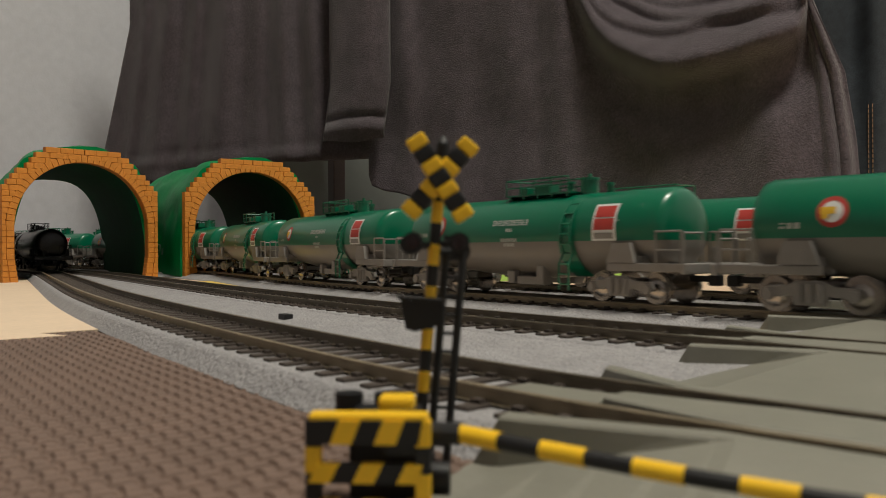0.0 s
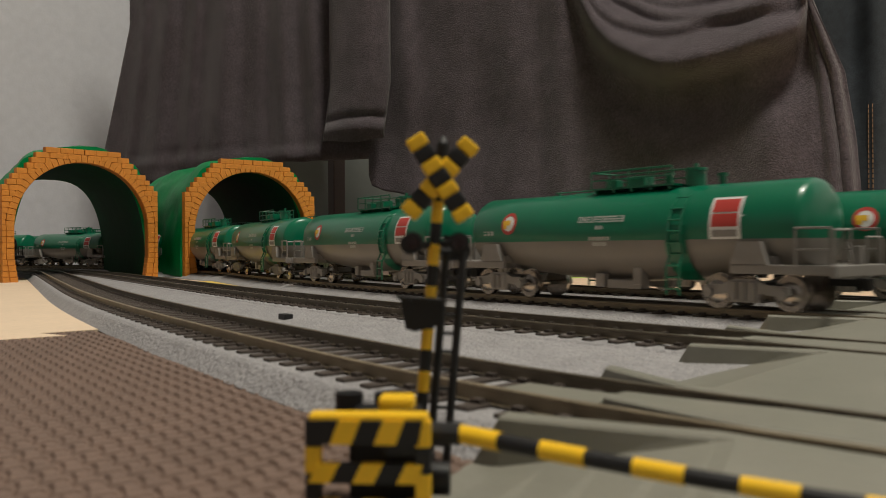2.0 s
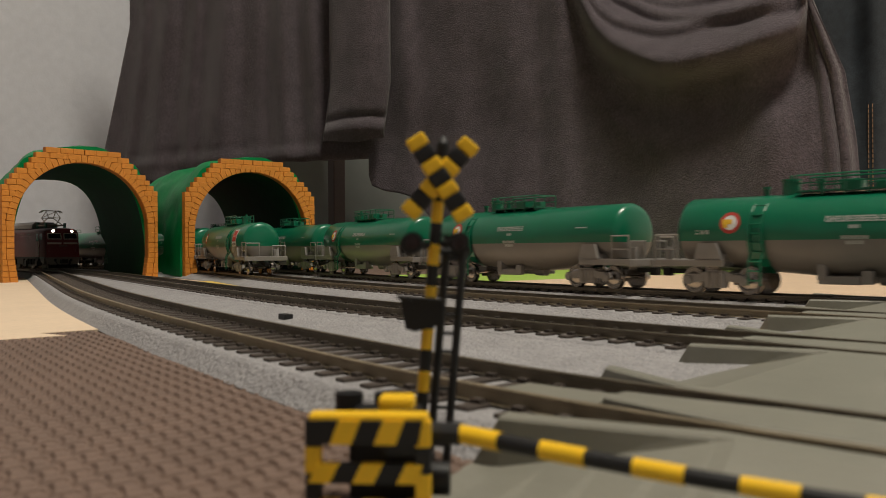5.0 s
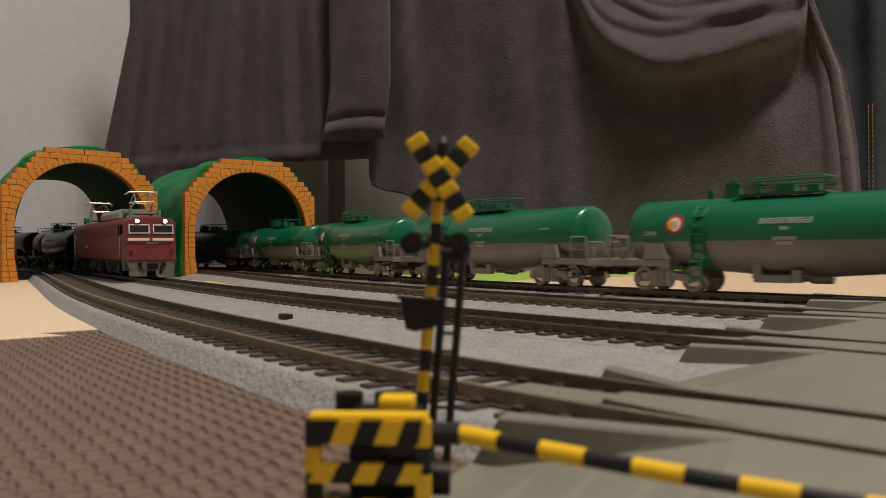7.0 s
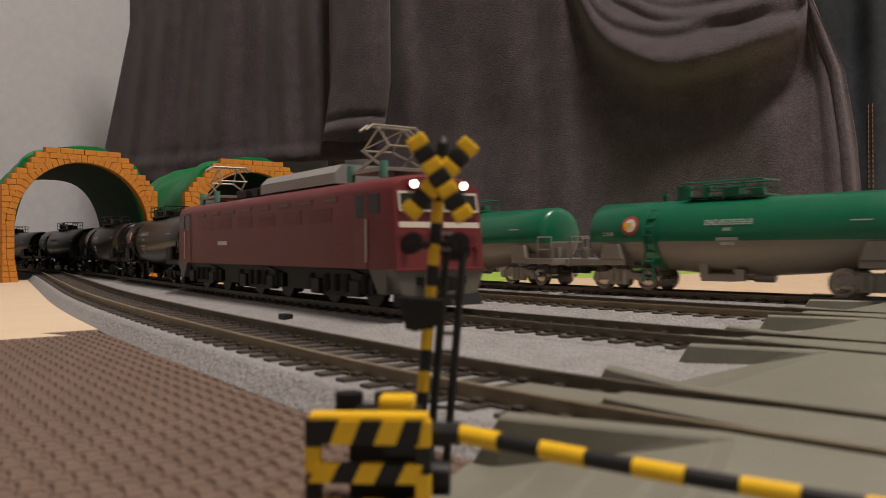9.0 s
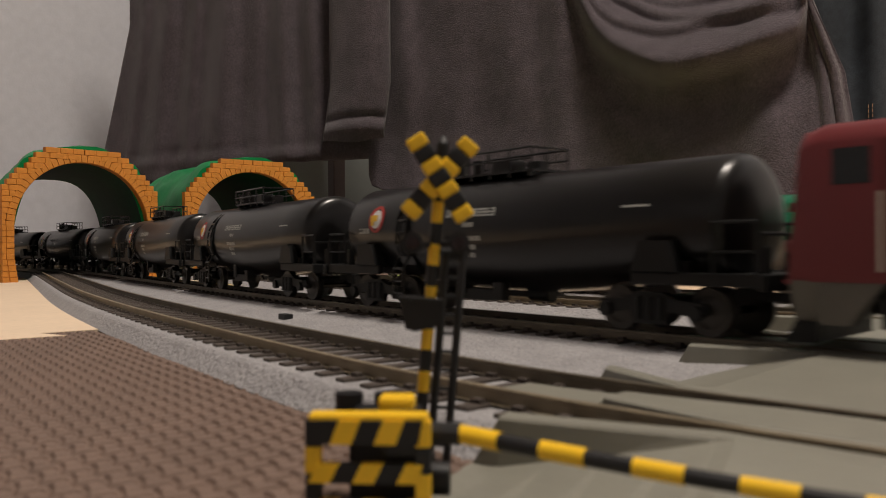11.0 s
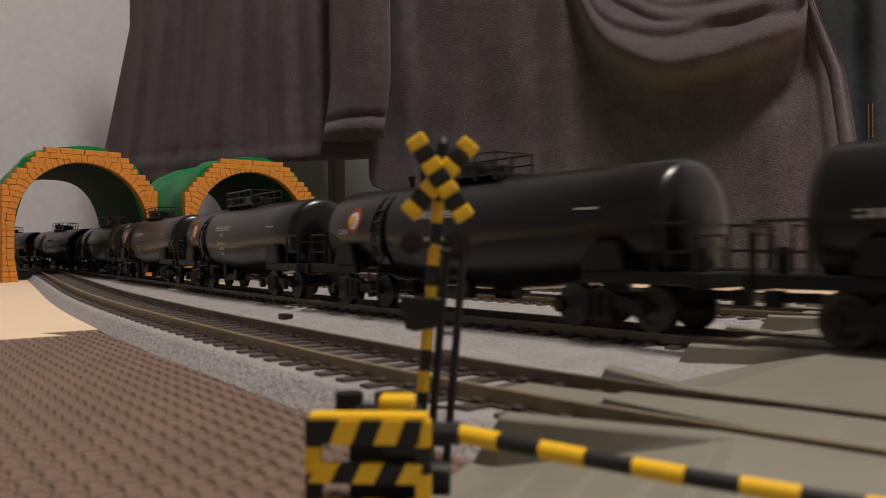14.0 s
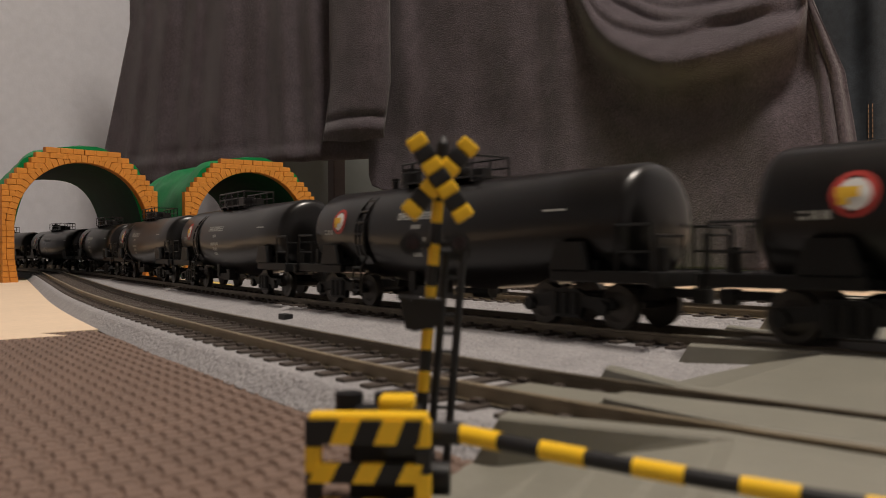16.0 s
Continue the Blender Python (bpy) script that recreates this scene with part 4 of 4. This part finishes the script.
def drape(u, z):
    """the side falls from a sagging bulge whose lower rim overhangs it"""
    d = 6 * noise.noise(Vector((u * 16, z / 130, 3)))
    w = z - rim_at(u)
    side = sig((u - 0.605) / 0.012) * sig((0.935 - u) / 0.012)
    out = 26 + 34 * bump1(u, 0.71, 0.11)
    above = sig((w - 2.0) / 3.2)
    d += side * above * (out - 1.0 * max(0.0, w - 6.0))
    for k, (dw, amp, wd) in enumerate(((44, 9, 8), (72, 12, 10), (106, 12, 10))):
        sag = dw + 14 * math.sin((u - 0.62) * 15 + 1.3 * k) - 60 * (u - 0.74) * (k - 0.6)
        d += side * amp * bump1(w, sag, wd) - side * 3 * bump1(w, sag - 13, 7)
    d -= 14 * side * bump1(w, -30, 30)
    d += 30 * max(0.0, min(1.0, (190 - z) / 190)) ** 1.25
    for c, wd, h in ((0.40, 0.016, 14), (0.455, 0.03, 16), (0.53, 0.03, 18), (0.585, 0.02, 12), (0.84, 0.04, 14), (0.918, 0.008, 9), (0.938, 0.007, 10)):
        d += h * bump1(u + 0.00004 * (z - 150), c, wd)
    return d


cloth_panel("draped_side", 0.349, 0.955, lambda u: glide([(0.345, 150), (0.353, 118), (0.368, 110), (0.385, 106), (0.403, 98), (0.43, 60), (0.46, 2), (1.0, 2)], u), 720, drape, FLEECE,
            "fleece side draped down to the floor", 300, 220, parent=BLANKET, shape=lambda u, z: glide(EDGE, z) * max(0.0, (u - 0.87) / 0.085))

# dark jeans cloth beside the blanket
def jeans_relief(u, z):
    return -60 + 8 * noise.noise(Vector((u * 25, z / 90, 7))) + 18 * bump1(u, 0.97, 0.02)


jeans = cloth_panel("jeans", 0.84, 1.0, 4, 720, jeans_relief, DENIM, "dark navy denim trousers hung behind the blanket", 40, 60)
jeans["category"] = "jeans"


def panel_point(u, z, out):
    p = along(u)
    return Vector((p.x, p.y, z)) - Vector((*p.normalized(), 0)) * out


bm = bmesh.new()
for z in (300, 292):
    for i in range(24):
        u = 0.905 + 0.09 * i / 24
        rod(bm, panel_point(u, z + i * 0.2, jeans_relief(u, z) + 3.2), panel_point(u + 0.0024, z + i * 0.2, jeans_relief(u, z) + 3.2), 0.5, 5)
part("stitching", bm, STITCH, jeans)
bm = bmesh.new()
for u in (0.958, 0.963):
    for i in range(22):
        z = 60 + i * 5.2
        rod(bm, panel_point(u, z, jeans_relief(u, z) + 3.2), panel_point(u, z + 3.4, jeans_relief(u, z) + 3.2), 0.5, 5)
part("pocket_seam", bm, STITCH, jeans)

# furniture under the blanket
bm = bmesh.new()
q = view_point(-190, 1440, 0)
box(bm, (q.x, q.y, 300), (23, 23, 600), 2)
tagged(part("table_leg", bm, WOOD), "dark brown wooden table leg under the blanket", "table leg")
bm = bmesh.new()
q = view_point(-190, 1540, 0)
box(bm, (0, 0, 300), (420, 12, 600), 2, m=Matrix.Translation((q.x, q.y, 0)) @ Matrix.Rotation(radians(90 - TH), 4, "Z"))
tagged(part("cabinet_side", bm, PANEL), "grey green cabinet side board under the blanket", "cabinet")


# feeder clip on the ballast
tagged(part("feeder_clip", made((box, (-258, 124, 2.6), (5.5, 3.2, 2.8), 0.4)), BLACK), "small black track feeder clip on the ballast", "track clip")

# ---- trains ----
def wagon_pose(k, s, half=54.0, turn=0):
    """pose of a vehicle whose middle is at s on track k"""
    a, b = on_track(k, s - half), on_track(k, s + half)
    x, y = (a[0] + b[0]) / 2, (a[1] + b[1]) / 2
    h = math.degrees(math.atan2(b[1] - a[1], b[0] - a[0]))
    return pose(x * MM, y * MM, RAIL * MM, 0, 0, h + turn)


PITCH = 172.5
TIMES = [i * 0.5 for i in range(33)]
MOVES = []            # (thing, track, place at time 0 by function, half base, turn)


def s_black(t):
    return glide([(0, -1836), (4.2, -1146), (6.3, -804), (7.0, -682), (8.0, -504), (8.5, -409), (9.2, -279), (12.5, 283), (13.5, 448), (14, 531), (15, 696), (16, 866)], t)


def s_front(t):
    return 104.5 - 149.4 * t


def s_back(t):
    return glide([(0, -577), (2.6, -175), (4.2, 72.5), (6.3, 406.5), (7.0, 520.0), (9.2, 874.5), (16, 1981.5)], t)


def s_tail(t):
    return glide([(0, -898), (1.6, -1089), (16, -2589)], t)


green_a = build_wagon("green", True, "green and grey tank wagon with red hazard placard", "front green wagons")
green_b = build_wagon("green", False, "green and grey tank wagon without placard", "rear green wagons", -36.5)
black_a = build_wagon("black", False, "glossy black tank wagon with round red emblem", "black wagons", -36.5)
green_c = build_wagon("green", True, "green and grey tank wagon with red hazard placard", "rear green wagons", -36.5)
loco = build_loco()

MOVES.append((loco, "B", s_black, 0.0, 72.0, 0))
for i in range(11):
    ob = black_a if i == 0 else copy_thing(black_a, pose(0, 0, 0))
    MOVES.append((ob, "B", s_black, -197.5 - PITCH * i, 54.0, 180))
for i in range(3):
    MOVES.append((copy_thing(black_a, pose(0, 0, 0)), "A", s_tail, -PITCH * i, 54.0, 180))
for i in range(10):
    ob = green_a if i == 0 else copy_thing(green_a, pose(0, 0, 0))
    MOVES.append((ob, "C", s_front, -PITCH * i, 54.0, 0))
for j in range(-4, 10):
    ob = green_b if j == 9 else green_c if j == 2 else copy_thing(green_c if j < 3 else green_b, pose(0, 0, 0))
    MOVES.append((ob, "D", s_back, -PITCH * j, 54.0, 180))


SPIN_TIMES = [i * 0.2 for i in range(81)]


def motions():
    for ob, k, fn, lag, half, turn in MOVES:
        radius = 7.0 if ob == loco else 5.35
        way = -1.0 if turn else 1.0
        for bogie in ob.children:
            for axle in bogie.children:
                if axle.name.startswith("wheelset"):
                    x = axle.matrix_basis.translation.x
                    walk(axle, [(t, pose(x, 0, radius * MM, 0, math.degrees(way * fn(t) / radius) % 360.0, 0)) for t in SPIN_TIMES])
    for ob, k, fn, lag, half, turn in MOVES:
        walk(ob, [(t, wagon_pose(k, fn(t) + lag, half, turn)) for t in TIMES])


motions()
